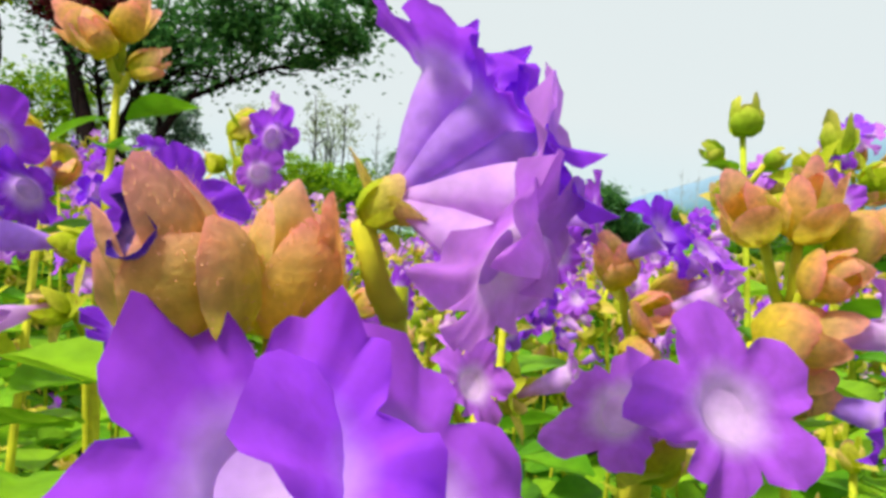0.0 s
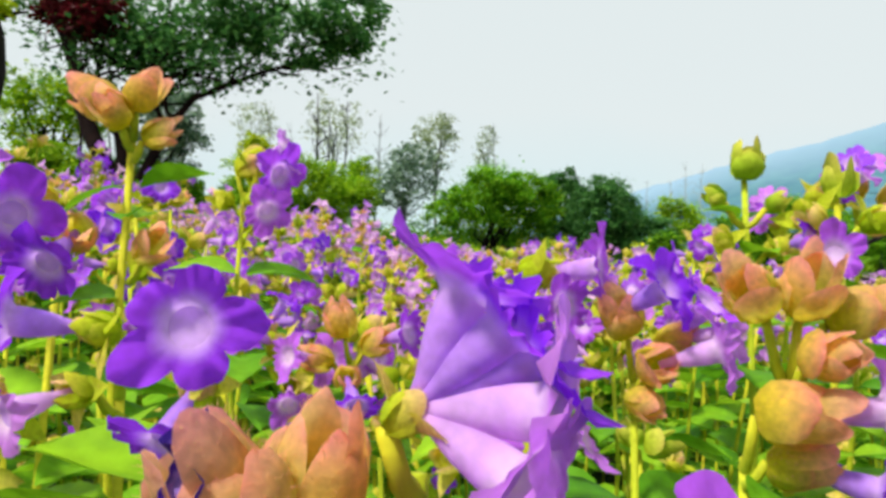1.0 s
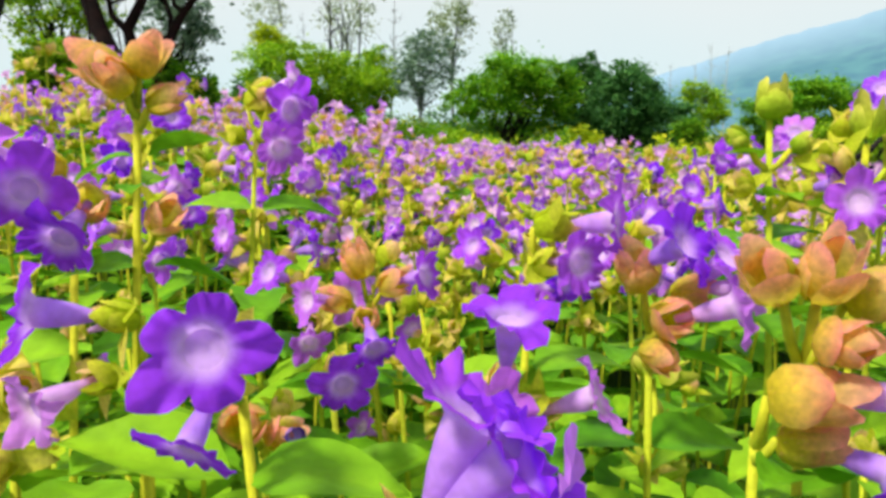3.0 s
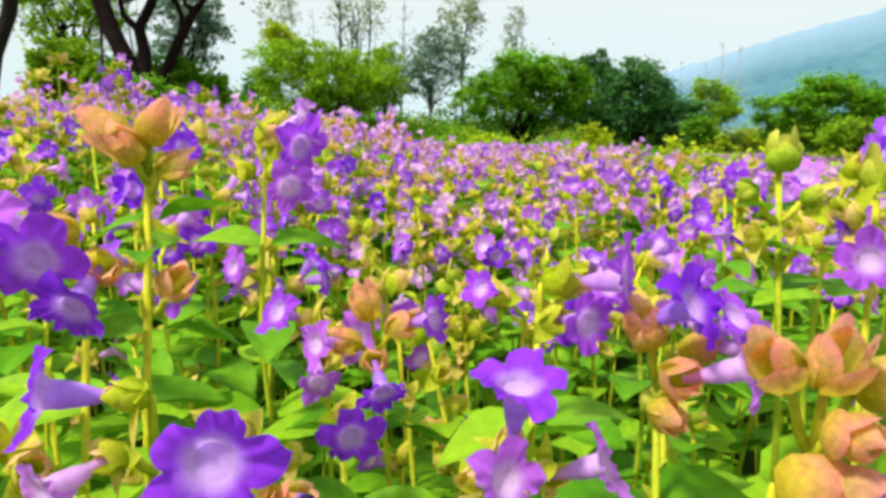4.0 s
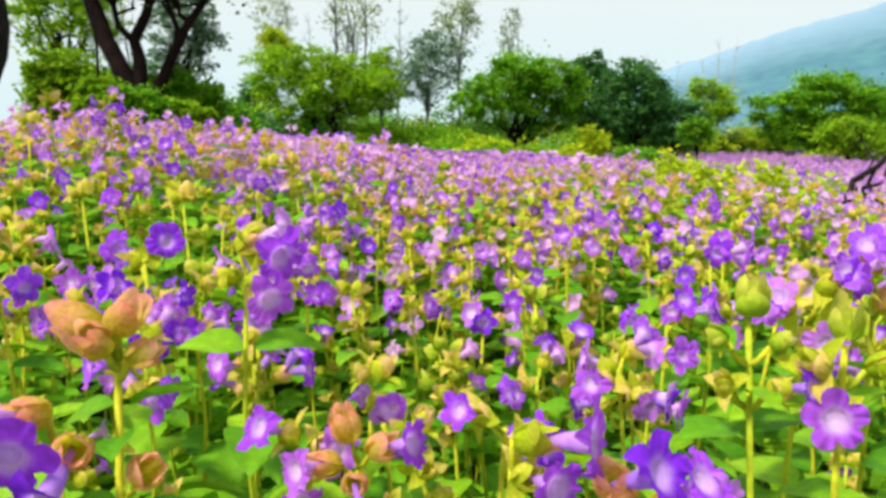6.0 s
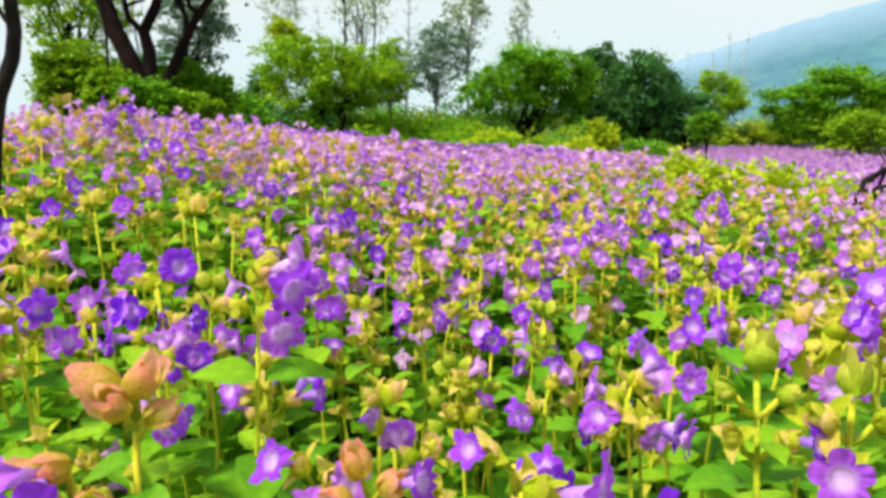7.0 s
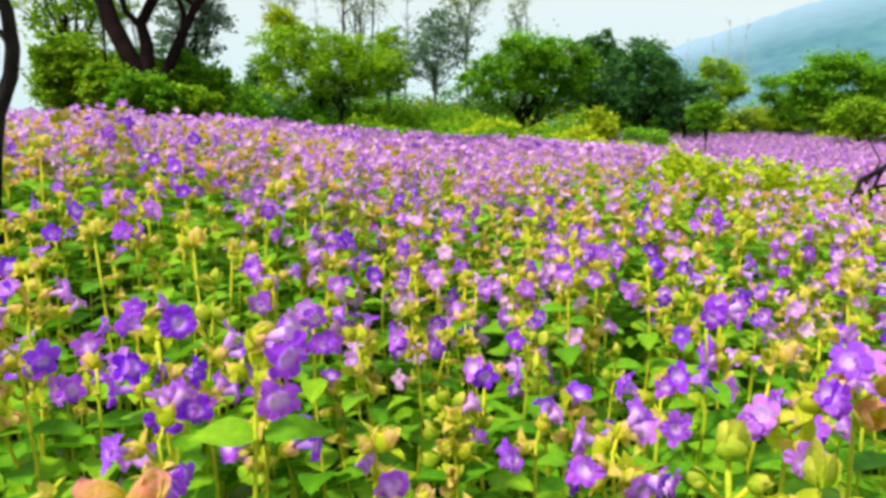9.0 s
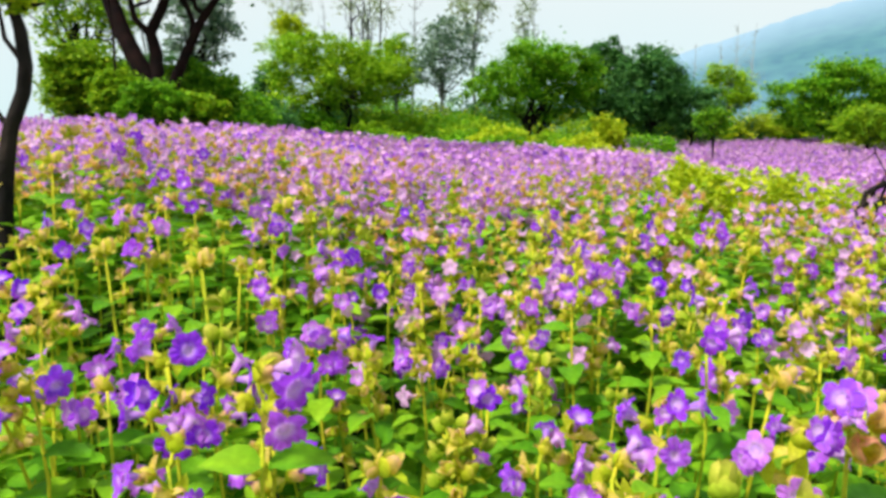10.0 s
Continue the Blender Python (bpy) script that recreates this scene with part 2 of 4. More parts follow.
def corolla(nt, rings, seed=0, size=0.0165, length=0.026):
    """A bell-shaped flower with five broad crinkled lobes along +z, its foot at the origin."""
    rng = random.Random(seed)
    lobes = [rng.uniform(0.74, 1.16) for _ in range(5)]
    curl = [rng.uniform(-0.0085, 0.0055) for _ in range(5)]
    ph = rng.uniform(0, 6)
    v, f, t = [], [], []
    if nt < 8:
        return small_corolla(nt, size, length)
    profile = [(0, 0.0015, 0.35), (0.2, 0.0019, 0.45), (0.42, 0.0034, 0.5), (0.62, 0.0042, 0.5), (0.78, 0.0044, 0.8)]
    if rings < 6:
        profile = [(0, 0.0016, 0.45), (0.45, 0.0038, 0.55), (0.78, 0.0044, 0.75)]
    throat = 0.0044
    limb = [(k + 1) / 7 for k in range(7)] if rings > 9 else ([0.2, 0.5, 0.8, 1.0] if rings >= 6 else ([0.45, 1.0] if rings > 3 else [1.0]))
    for z, r, tone in profile:
        for k in range(nt):
            g = 2 * math.pi * k / nt
            v.append((r * math.cos(g), r * math.sin(g), z * length))
            t.append(tone)
    for s in limb:
        for k in range(nt):
            g = 2 * math.pi * k / nt
            i = int(round(g / (2 * math.pi) * 5)) % 5
            off = (math.degrees(g) - i * 72 + 180) % 360 - 180
            lobe = 1 - 0.52 * (abs(off) / 36) ** 2.6 * s
            w = abs(off) / 36
            j = (i + (1 if off > 0 else -1)) % 5
            reach, bend = lobes[i] * (1 - 0.5 * w) + lobes[j] * 0.5 * w, curl[i] * (1 - 0.5 * w) + curl[j] * 0.5 * w
            r = throat + (size - throat) * s * lobe * reach ** s
            edge = 0.0013 * (1 - w * w) * math.sin(off / 36 * 8 + ph + i) + 0.0009 * math.sin(17 * g + ph * 3)
            fold = -0.0016 * w ** 2
            z = length * 0.78 + 0.0052 * s ** 0.6 + bend * s * s * (1 - 0.8 * w) + (s * s * edge + s * fold if nt > 12 else 0)
            v.append((r * math.cos(g), r * math.sin(g), z))
            t.append(max(0.0, 0.72 - 1.9 * s - 0.25 * w * s))
    n_rings = len(v) // nt
    for i in range(n_rings - 1):
        for k in range(nt):
            f.append((i * nt + k, i * nt + (k + 1) % nt, (i + 1) * nt + (k + 1) % nt, (i + 1) * nt + k))
    # the pale funnel of the throat
    c, (pz, pr) = len(v), profile[-1][:2]
    for share, drop, tone in ((1.0, 0.0001, 0.78), (0.55, 0.0009, 0.85)):
        for k in range(nt):
            g = 2 * math.pi * k / nt
            v.append((pr * share * math.cos(g), pr * share * math.sin(g), pz * length - drop)), t.append(tone)
    v.append((0, 0, pz * length - 0.0014)), t.append(1.0)
    for k in range(nt):
        q = (k + 1) % nt
        f += [(c + k, c + nt + k, c + nt + q, c + q), (c + nt + k, c + 2 * nt, c + nt + q)]
    return template(v, f, t)


def blade(length, width, cup, droop, nu=5, nv=4, tone=(0.1, 0.6), point=0.8):
    """An ovate leaf or bract along +x, cupped about its midrib."""
    v, f, t = [], [], []
    for i in range(nu + 1):
        u = i / nu
        w = width * 0.5 * math.sin(math.pi * min(1, u ** point * 0.96 + 0.04)) ** 0.8
        for j in range(nv + 1):
            s = 2 * j / nv - 1
            v.append((u * length, s * w, cup * abs(s) ** 1.4 * w - droop * u * u * length + 0.02 * length * math.sin(7 * u + 2 * s)))
            t.append(tone[0] + (tone[1] - tone[0]) * u + (0.25 if abs(s) < 0.1 else 0))
    for i in range(nu):
        for j in range(nv):
            f.append((i * (nv + 1) + j, (i + 1) * (nv + 1) + j, (i + 1) * (nv + 1) + j + 1, i * (nv + 1) + j + 1))
    return template(v, f, t)


def strobile(seed, n, length, fat, nu=6, nv=4):
    """A plump head of overlapping rounded bracts along +z, its foot at the origin."""
    rng = random.Random(seed)
    v, f, t = [], [], []
    for k in range(n):
        a0 = k * 2.4 + rng.uniform(-0.3, 0.3)
        inner = k / n
        reach = rng.uniform(0.72, 0.95)
        flare = rng.uniform(0.0, 0.45) * (1 - inner)
        grow = (1.12 - 0.4 * inner) * rng.uniform(0.92, 1.08)
        high = (0.62 + 0.42 * inner) * length * rng.uniform(0.92, 1.08)
        base = len(v)
        for iu in range(nu + 1):
            u = iu / nu
            phi = math.pi * reach * u
            w = 1.05 * math.sin(math.pi * (0.22 + 0.62 * u)) ** 0.6
            for iv in range(nv + 1):
                s = 2 * iv / nv - 1
                r = fat * 0.5 * grow * (math.sin(phi) ** 0.8 if u > 0 else 0) + fat * flare * u ** 3 + 0.0003 * rng.uniform(-1, 1)
                r *= 1 + 0.06 * s * s
                g = a0 + s * w
                z = high * (1 - math.cos(phi)) / 2 / max(0.5, (1 - math.cos(math.pi * reach)) / 2) - 0.10 * length * s * s * u
                v.append((r * math.cos(g), r * math.sin(g), z))
                t.append(min(1, 1.2 * u ** 2.8))
        for iu in range(nu):
            for iv in range(nv):
                p = base + iu * (nv + 1) + iv
                f.append((p, p + nv + 1, p + nv + 2, p + 1))
    return template(v, f, t)


def leafy_head(head, n, size, nu, nv, seed):
    """A head with narrow leafy bracts spreading below it."""
    r = random.Random(seed)
    out = [head]
    for k in range(n):
        m = pose(0, 0, 0.002, 0, 0, 360 * k / n + r.uniform(-30, 30)) @ pose(0, 0, 0, r.uniform(-20, 20), r.uniform(-50, -5), 0)
        out.append(moved(blade(size * r.uniform(0.8, 1.2), size * 0.55, 0.4, 0.2, nu, nv, (-0.1, 0.35)), m))
    return joined(*out)


def downy_head(head, n, seed):
    """A head with short hairs all over."""
    r = random.Random(seed)
    v, f, t = [], [], []
    for _ in range(n):
        tri = head[1][r.randrange(len(head[1]))]
        p = [Vector(head[0][i]) for i in tri]
        a, c = r.random(), r.random() * 0.6
        root = p[0].lerp(p[1], a).lerp(p[2], c)
        out = Vector((root.x, root.y, 0.25 * root.z)).normalized() + Vector((r.uniform(-0.4, 0.4), r.uniform(-0.4, 0.4), r.uniform(-0.2, 0.6)))
        side = out.cross(Vector((0, 0, 1))).normalized() * 0.00008
        k = len(v)
        v += [root - side, root + side, root + out.normalized() * r.uniform(0.0007, 0.0016)]
        f.append((k, k + 1, k + 2))
        t += [0.6, 0.6, 1.0]
    return joined(head, template(v, f, t))


FLOWERS = [corolla(30, 9, s, size) for s, size in ((1, 0.0160), (2, 0.0150), (3, 0.0170), (12, 0.0155), (15, 0.0145))]
FLOWER_MID, FLOWER_FAR = corolla(10, 4, 4, 0.0180), corolla(5, 2, 5, 0.022)
HEADS = [leafy_head(strobile(s, 6, 0.020, 0.0115), 3, 0.019, 4, 2, s) for s in (1, 2, 3, 6)]
PINK_HEADS = [downy_head(strobile(s, 6, 0.022, 0.0130), 700, s) for s in (1, 2, 3, 6)]
HEAD_MID, HEAD_FAR = leafy_head(strobile(4, 4, 0.021, 0.0105, 3, 2), 3, 0.021, 2, 2, 4), leafy_head(strobile(5, 1, 0.024, 0.012, 2, 2), 2, 0.026, 1, 2, 5)
BUDS = [strobile(s, 4, 0.015, 0.009, 5, 3) for s in (7, 8)]
LEAVES = [blade(0.046, 0.032, 0.35, 0.25, 6, 4), blade(0.042, 0.033, 0.2, 0.4, 6, 4), blade(0.05, 0.032, 0.45, 0.1, 6, 4)]
LEAF_MID, LEAF_FAR = blade(0.056, 0.042, 0.35, 0.25, 3, 2), blade(0.065, 0.05, 0.3, 0.2, 2, 1)
HERO_FLOWERS = [corolla(60, 12, s, size) for s, size in ((21, 0.0160), (22, 0.0150), (23, 0.0168), (24, 0.0155))]
pale_flower_me = [one("flower", (p[0], p[1], np.clip(p[2] * 1.25 + 0.10, 0, 1)), petal_mat) for p in HERO_FLOWERS]
hero_flower_me = [one("flower", p, petal_mat) for p in HERO_FLOWERS]
flower_me = [one("flower", p, m) for p, m in zip(FLOWERS, (petal_mat, petal_mat, lilac_mat, petal_mat, lilac_mat))]
head_me = [one("bract_head", p, bract_mat) for p in HEADS]
pink_me = [one("bract_head", p, pink_bract_mat) for p in PINK_HEADS]
bud_me = [one("bud", p, bud_mat) for p in BUDS]
leaf_me = [one("leaf", p, leaf_mat) for p in LEAVES]
wilt_me = one("wilted_flower", corolla(12, 4, 9, 0.006, 0.016), wilted_mat)


def aim(at, direction, scale=1.0, spin=0.0):
    """A pose at a place with its +z along direction."""
    q = Vector(direction).to_track_quat("Z", "Y").to_matrix().to_4x4()
    return Matrix.Translation(at) @ q @ pose(0, 0, 0, 0, 0, spin) @ Matrix.Scale(scale, 4)


def plan_shrub(seed, height=0.55, flowers=4, heads=6, budding=False):
    """The layout of one flowering shoot: its stem line and lists of (kind, pose, index of the head it grows from)."""
    rng = random.Random(seed)
    lean = (rng.uniform(-0.05, 0.05), rng.uniform(-0.05, 0.05))
    line = [Vector((lean[0] * (k / 5) ** 2, lean[1] * (k / 5) ** 2, height * k / 5)) for k in range(6)]

    def at(h):
        k = min(4, int(h * 5))
        return line[k].lerp(line[k + 1], h * 5 - k)
    pieces, turn, h = [], rng.uniform(0, 180), 0.30
    while h < 0.9:
        size = (1.75 - 1.0 * h) * rng.uniform(0.85, 1.15)
        for side in (0, 180):
            m = Matrix.Translation(at(h)) @ pose(0, 0, 0, 0, 0, turn + side + rng.uniform(-15, 15)) @ pose(0.003, 0, 0, rng.uniform(-15, 15), rng.uniform(-30, 8), 0)
            pieces.append(("leaf", m @ Matrix.Scale(size, 4), None))
        turn += 90 + rng.uniform(-12, 12)
        h += 0.085
    firsts = []
    for k in range(heads):
        hh = 1 - 0.055 * (k // 2) * rng.uniform(0.8, 1.2)
        a = radians(turn + 180 * (k % 2) + 90 * (k // 2) + rng.uniform(-25, 25))
        up = 1.6 if k == 0 else rng.uniform(0.1, 0.9)
        d = Vector((math.cos(a), math.sin(a), up)).normalized()
        firsts.append((len(pieces), at(min(hh, 0.999)) + d * 0.003, d))
        pieces.append(("bud" if budding else "head", aim(at(min(hh, 0.999)) + d * 0.003, d, rng.uniform(0.85, 1.25) * (1.4 if budding else 1), rng.uniform(0, 360)), None))
    for k in range(flowers):
        i, p, d = firsts[(k + 1) % len(firsts)]
        dd = (d + Vector((rng.uniform(-0.5, 0.5), rng.uniform(-0.5, 0.5), rng.uniform(-0.5, 0.2)))).normalized()
        pieces.append(("flower", aim(p + d * 0.009, dd, rng.uniform(0.85, 1.1), rng.uniform(0, 72)), i))
    return line, pieces


def build_shrub(layout, seed, name="flowering_shrub", x=0, y=0, z=0):
    line, pieces = layout
    rng = random.Random(seed)
    base = new(name)
    base.empty_display_size = 0.05
    base.matrix_basis = pose(x, y, z)
    n = len(line)
    part("stem", one("stem", tube(line, [0.0028 - 0.0014 * k / (n - 1) for k in range(n)], 7, (0, 1)), stem_mat), base)
    made = []
    for kind, m, owner in pieces:
        pool = {"leaf": leaf_me, "head": head_me, "bud": bud_me, "flower": flower_me, "wilt": [wilt_me]}[kind]
        name = {"head": "bract_head", "wilt": "wilted_flower"}.get(kind, kind)
        up = made[owner] if owner is not None else base
        made.append(part(name, rng.choice(pool), up, (pieces[owner][1].inverted() @ m) if owner is not None else m))
    return base


# ---- the lie of the land ----
def canopy(x, y):
    """The height of the flower tops: a rise on one side, a shallow hollow on the other."""
    z = 0.60 + 0.03 * max(0.0, min(y, 1.7))
    if x < 0:
        side = math.tanh(-x / max(0.75, 0.3 * y))
        z += 0.19 * side * max(0.35, min(1, 0.45 + 0.37 * y)) + 0.026 * side * side * max(0, min(y, 9) - 1.7)
    else:
        z += -0.42 * math.tanh(0.32 * max(0, x - 0.7)) + 0.018 * max(0, min(y, 26) - 10) * min(1, x / 3)
    return z + 0.02 * noise.noise((x * 0.9, y * 0.9, 0.3)) + 0.022 * noise.noise((x * 3.1, y * 3.1, 1.7)) * min(1, max(0, y - 0.9)) + 0.03 * noise.noise((x * 0.2, y * 0.2, 4.3)) * min(1, abs(y) / 6)


def land(x, y):
    return canopy(x, y) - 0.56


def make_ground():
    xs = sorted({round(s * (0.25 * k + 0.02 * k ** 2 + 0.0004 * k ** 4), 3) for k in range(36) for s in (-1, 1)})
    ys = sorted({round(v, 3) for v in [-300, -100, -30, -10, -5, -3, -2, -1] + [0.25 * k + 0.01 * k ** 2 + 0.0006 * k ** 4 for k in range(32)]})
    v = [(a, b, land(a, b)) for b in ys for a in xs]
    w = len(xs)
    f = [(j * w + i, j * w + i + 1, (j + 1) * w + i + 1, (j + 1) * w + i) for j in range(len(ys) - 1) for i in range(w - 1)]
    return tagged(new("ground", one("ground", template(v, f, [0] * len(v)), ground_mat)), "dark green meadow soil under the flowering shrubs", "ground", kind="structure")


make_ground()


def make_hill():
    v, f, painted_haze = [], [], []
    na, nr = 160, 26
    for j in range(nr):
        for i in range(na):
            a = radians(-40 + 110 * i / (na - 1))
            az = math.degrees(a)
            ridge = max(2.0, 38.5 + 1.45 * (az - 18)) if az > 8 else max(1.5, 24 - 3.2 * (8 - az))
            s = j / (nr - 1)
            d = 200 + 130 * s
            h = ridge * s ** 0.8 * d / 330 * 1.0 + 3.0 * s * noise.noise((az * 0.11, s * 3, 1.0)) + 1.1 * s * noise.noise((az * 1.7, s * 9, 2.0))
            v.append((d * math.sin(a), d * math.cos(a), h - 2))
            # painted haze: thick on ridge and in the valley, thinnest on the nearer flank
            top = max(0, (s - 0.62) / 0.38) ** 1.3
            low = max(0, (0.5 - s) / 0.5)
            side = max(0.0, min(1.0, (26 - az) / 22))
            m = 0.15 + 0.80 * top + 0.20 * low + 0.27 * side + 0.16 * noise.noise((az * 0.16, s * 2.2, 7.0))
            painted_haze.append(max(0.12, min(0.985, m)))
    for j in range(nr - 1):
        for i in range(na - 1):
            f.append((j * na + i, j * na + i + 1, (j + 1) * na + i + 1, (j + 1) * na + i))
    tagged(new("backdrop_hill", one("backdrop_hill", template(v, f, painted_haze), hill_mat)), "blue-green forested hillside far beyond the meadow, its haze painted on", "hill", kind="structure")


make_hill()


# ---- trees ----
def leaf_poses(rng, points, size, flat=0.5):
    """A pose for a small leaf at each of the points, with its face more or less upward."""
    g = np.random.RandomState(rng.randrange(1 << 30))
    k = len(points)
    up = np.stack([g.normal(0, flat, k), g.normal(0, flat, k), np.ones(k)], 1)
    up /= np.linalg.norm(up, axis=1)[:, None]
    turn = g.uniform(0, 2 * math.pi, k)
    a = np.stack([np.cos(turn), np.sin(turn), np.zeros(k)], 1)
    a -= (a * up).sum(1)[:, None] * up
    a /= np.linalg.norm(a, axis=1)[:, None]
    m = np.zeros((k, 4, 4))
    grow = (size * g.uniform(0.6, 1.3, k))[:, None]
    m[:, :3, 0], m[:, :3, 1], m[:, :3, 2], m[:, :3, 3], m[:, 3, 3] = a * grow, np.cross(up, a) * grow, up * grow, points, 1
    return m


def leaf_cloud(rng, clumps, count, size, flat=0.6):
    """Poses for many small leaves gathered in tufts within ellipsoids, with gaps between the tufts."""
    tufts = []
    volume = [c[3] * c[4] * c[5] for c in clumps]
    for c, w in zip(clumps, volume):
        k_tufts = max(8, int(60 * w / sum(volume) * len(clumps) ** 0.5))
        for _ in range(k_tufts):
            d = Vector((rng.gauss(0, 1), rng.gauss(0, 1), rng.gauss(0, 1) + 0.15)).normalized() * rng.uniform(0.4, 1.0) ** 0.5
            tufts.append((Vector((c[0] + d.x * c[3], c[1] + d.y * c[4], c[2] + d.z * c[5])), min(c[3], c[5]) * rng.uniform(0.22, 0.44)))
    g = np.random.RandomState(rng.randrange(1 << 30))
    pick = g.randint(0, len(tufts), count)
    centre, reach = np.array([t[0] for t in tufts])[pick], np.array([t[1] for t in tufts])[pick]
    points = centre + g.normal(0, 1, (count, 3)) * (1, 1, 0.6) * reach[:, None] * 0.55
    return leaf_poses(rng, points, size, flat), tufts


TREE_LEAF = template([(0, 0, 0), (0.5, -0.32, 0.05), (1, 0, -0.08), (0.5, 0.32, 0.05)], [(0, 1, 2, 3)], [0, 0, 0, 0])


def bent(rng, a, b, wobble, k=5):
    a, b = Vector(a), Vector(b)
    return [a.lerp(b, i / k) + Vector((rng.uniform(-1, 1), rng.uniform(-1, 1), rng.uniform(-0.5, 0.5))) * wobble * math.sin(math.pi * i / k) for i in range(k + 1)]


def make_tree(name, label, base, clumps, radius, leaves, wood, count, size, seed, trunks=1, category="tree", group=""):
    """A tree with its foot at base; clumps are (x, y, z, rx, ry, rz) from the foot."""
    rng = random.Random(seed)
    root = new(name)
    root.matrix_basis = pose(*base)
    poses, tufts = leaf_cloud(rng, clumps, count, size)
    limbs = []
    low = min(c[2] - c[5] * 0.4 for c in clumps)
    mean = sum((Vector(c[:3]) for c in clumps), Vector()) / len(clumps)
    for k in range(trunks):
        foot = Vector((rng.uniform(-1, 1) * radius * 2 * (trunks > 1), rng.uniform(-1, 1) * radius * (trunks > 1), -0.15))
        top = Vector((mean.x + rng.uniform(-0.3, 0.3) * clumps[0][3] * (trunks > 1), mean.y, max(low, mean.z * 0.55)))
        limbs.append(tube(bent(rng, foot, top, radius * 1.5), [radius * (1 - 0.1 * i) for i in range(6)], 8))
        for p, r in rng.sample(tufts, min(len(tufts), 16 // trunks)):
            limbs.append(tube(bent(rng, top - Vector((0, 0, rng.uniform(0, 0.3) * top.z)), p, r * 0.4), [radius * 0.5 * (1 - 0.17 * i) for i in range(6)], 5))
    part("trunk", one("trunk", joined(*limbs), wood), root)
    part("crown", to_mesh("crown", [(TREE_LEAF, poses, leaves)]), root)
    return tagged(root, label, category, group)


def clump_set(seed, n, rx, rz, z0):
    rng = random.Random(seed)
    out = [(0, 0, z0, rx * 0.75, rx * 0.7, rz * 0.75)]
    for k in range(n):
        a = 6.28 * k / n + rng.uniform(-0.4, 0.4)
        h = rng.uniform(-0.5, 0.7)
        q = math.sqrt(max(0.1, 1 - h * h)) * 0.62
        out.append((rx * q * math.cos(a), rx * q * math.sin(a), z0 + rz * h * 0.7, rx * rng.uniform(0.3, 0.46), rx * 0.4, rz * rng.uniform(0.28, 0.42)))
    return out


def crown(seed, n, x, y, rx, rz, height, shift=0.0):
    """Clumps of a crown whose middle is at that height in the world, set off sideways from the foot."""
    low = height - land(x, y)
    return [(c[0] + shift, *c[1:]) for c in clump_set(seed, n, rx * 1.2, rz * 1.2, low)]


def foot(x, y):
    return (x, y, land(x, y))


make_tree("round_tree", "rounded green tree with a short dark trunk at the field's edge", foot(1.32, 20), crown(1, 16, 1.32, 20, 1.63, 1.26, 2.00, 0.25), 0.1, mid_green, dark_bark, 34000, 0.085, 1, 3)
make_tree("layered_tree", "low spreading tree with layered yellow-green foliage", foot(-2.78, 17), crown(2, 18, -2.78, 17, 1.55, 0.99, 2.17, -0.36), 0.07, bright_green, dark_bark, 30000, 0.075, 2, 2)
make_tree("dark_tree", "dense dark green tree with a rounded top", foot(3.74, 22), crown(3, 9, 3.74, 22, 0.66, 1.32, 2.28, 0.00), 0.09, dark_green, dark_bark, 16000, 0.09, 3, 1)
make_tree("dark_tree", "broad dark blue-green tree beside the round tree", foot(4.77, 20.5), crown(4, 13, 4.77, 20.5, 0.96, 1.40, 1.82, 0.00), 0.1, dark_green, dark_bark, 26000, 0.09, 4, 1)
make_tree("dark_tree", "low dark green tree at the foot of the taller ones", foot(5.74, 20), crown(14, 9, 5.74, 20, 0.74, 0.90, 1.17, 0.00), 0.06, dark_green, dark_bark, 9000, 0.085, 14, 1)
make_tree("pale_tree", "thin pale green tree with see-through foliage", foot(-0.94, 23), crown(5, 10, -0.94, 23, 1.06, 1.21, 3.11, 0.00), 0.05, greyed_green, grey_bark, 6500, 0.1, 5, 2)
make_tree("pale_tree", "tall sparse pale tree with feathery crown", foot(-0.00, 28), crown(6, 7, -0.00, 28, 0.86, 1.50, 5.01, 0.00), 0.05, pale_green, grey_bark, 2600, 0.1, 6, 2)
make_tree("light_tree", "pale yellow-green tree behind the layered one", foot(-1.92, 19), crown(15, 8, -1.92, 19, 0.51, 0.93, 2.45, 0.00), 0.05, bright_green, grey_bark, 5000, 0.08, 15, 1)
make_tree("light_tree", "slender light green tree against the hill", foot(7.99, 24), crown(7, 7, 7.99, 24, 0.88, 0.80, 2.09, 0.00), 0.05, bright_green, grey_bark, 5200, 0.1, 7, 1)
make_tree("spreading_tree", "large rounded green tree at the meadow's far side", foot(10.39, 22), crown(8, 16, 10.39, 22, 1.75, 1.26, 1.52, 0.00), 0.1, mid_green, dark_bark, 32000, 0.09, 8, 1)
make_tree("spreading_tree", "broad green tree standing beside the large rounded one", foot(13.80, 24), crown(16, 12, 13.80, 24, 1.66, 1.23, 1.40, 0.00), 0.1, mid_green, dark_bark, 20000, 0.1, 16, 1)
make_tree("light_tree", "small bright green tree standing in the meadow", foot(8.76, 17), crown(9, 8, 8.76, 17, 0.77, 0.50, 0.89, 0.00), 0.05, bright_green, dark_bark, 6000, 0.08, 9, 1)
make_tree("small_tree", "small dark bluish tree at the edge of the field", foot(-4.88, 18), crown(10, 6, -4.88, 18, 0.41, 0.62, 2.01, 0.00), 0.05, dark_green, dark_bark, 3000, 0.09, 10, 1)
make_tree("small_tree", "thin young tree with a light green tuft", foot(-5.33, 22), crown(11, 6, -5.33, 22, 0.48, 0.59, 3.77, 0.00), 0.045, lime_green, grey_bark, 2200, 0.1, 11, 1)
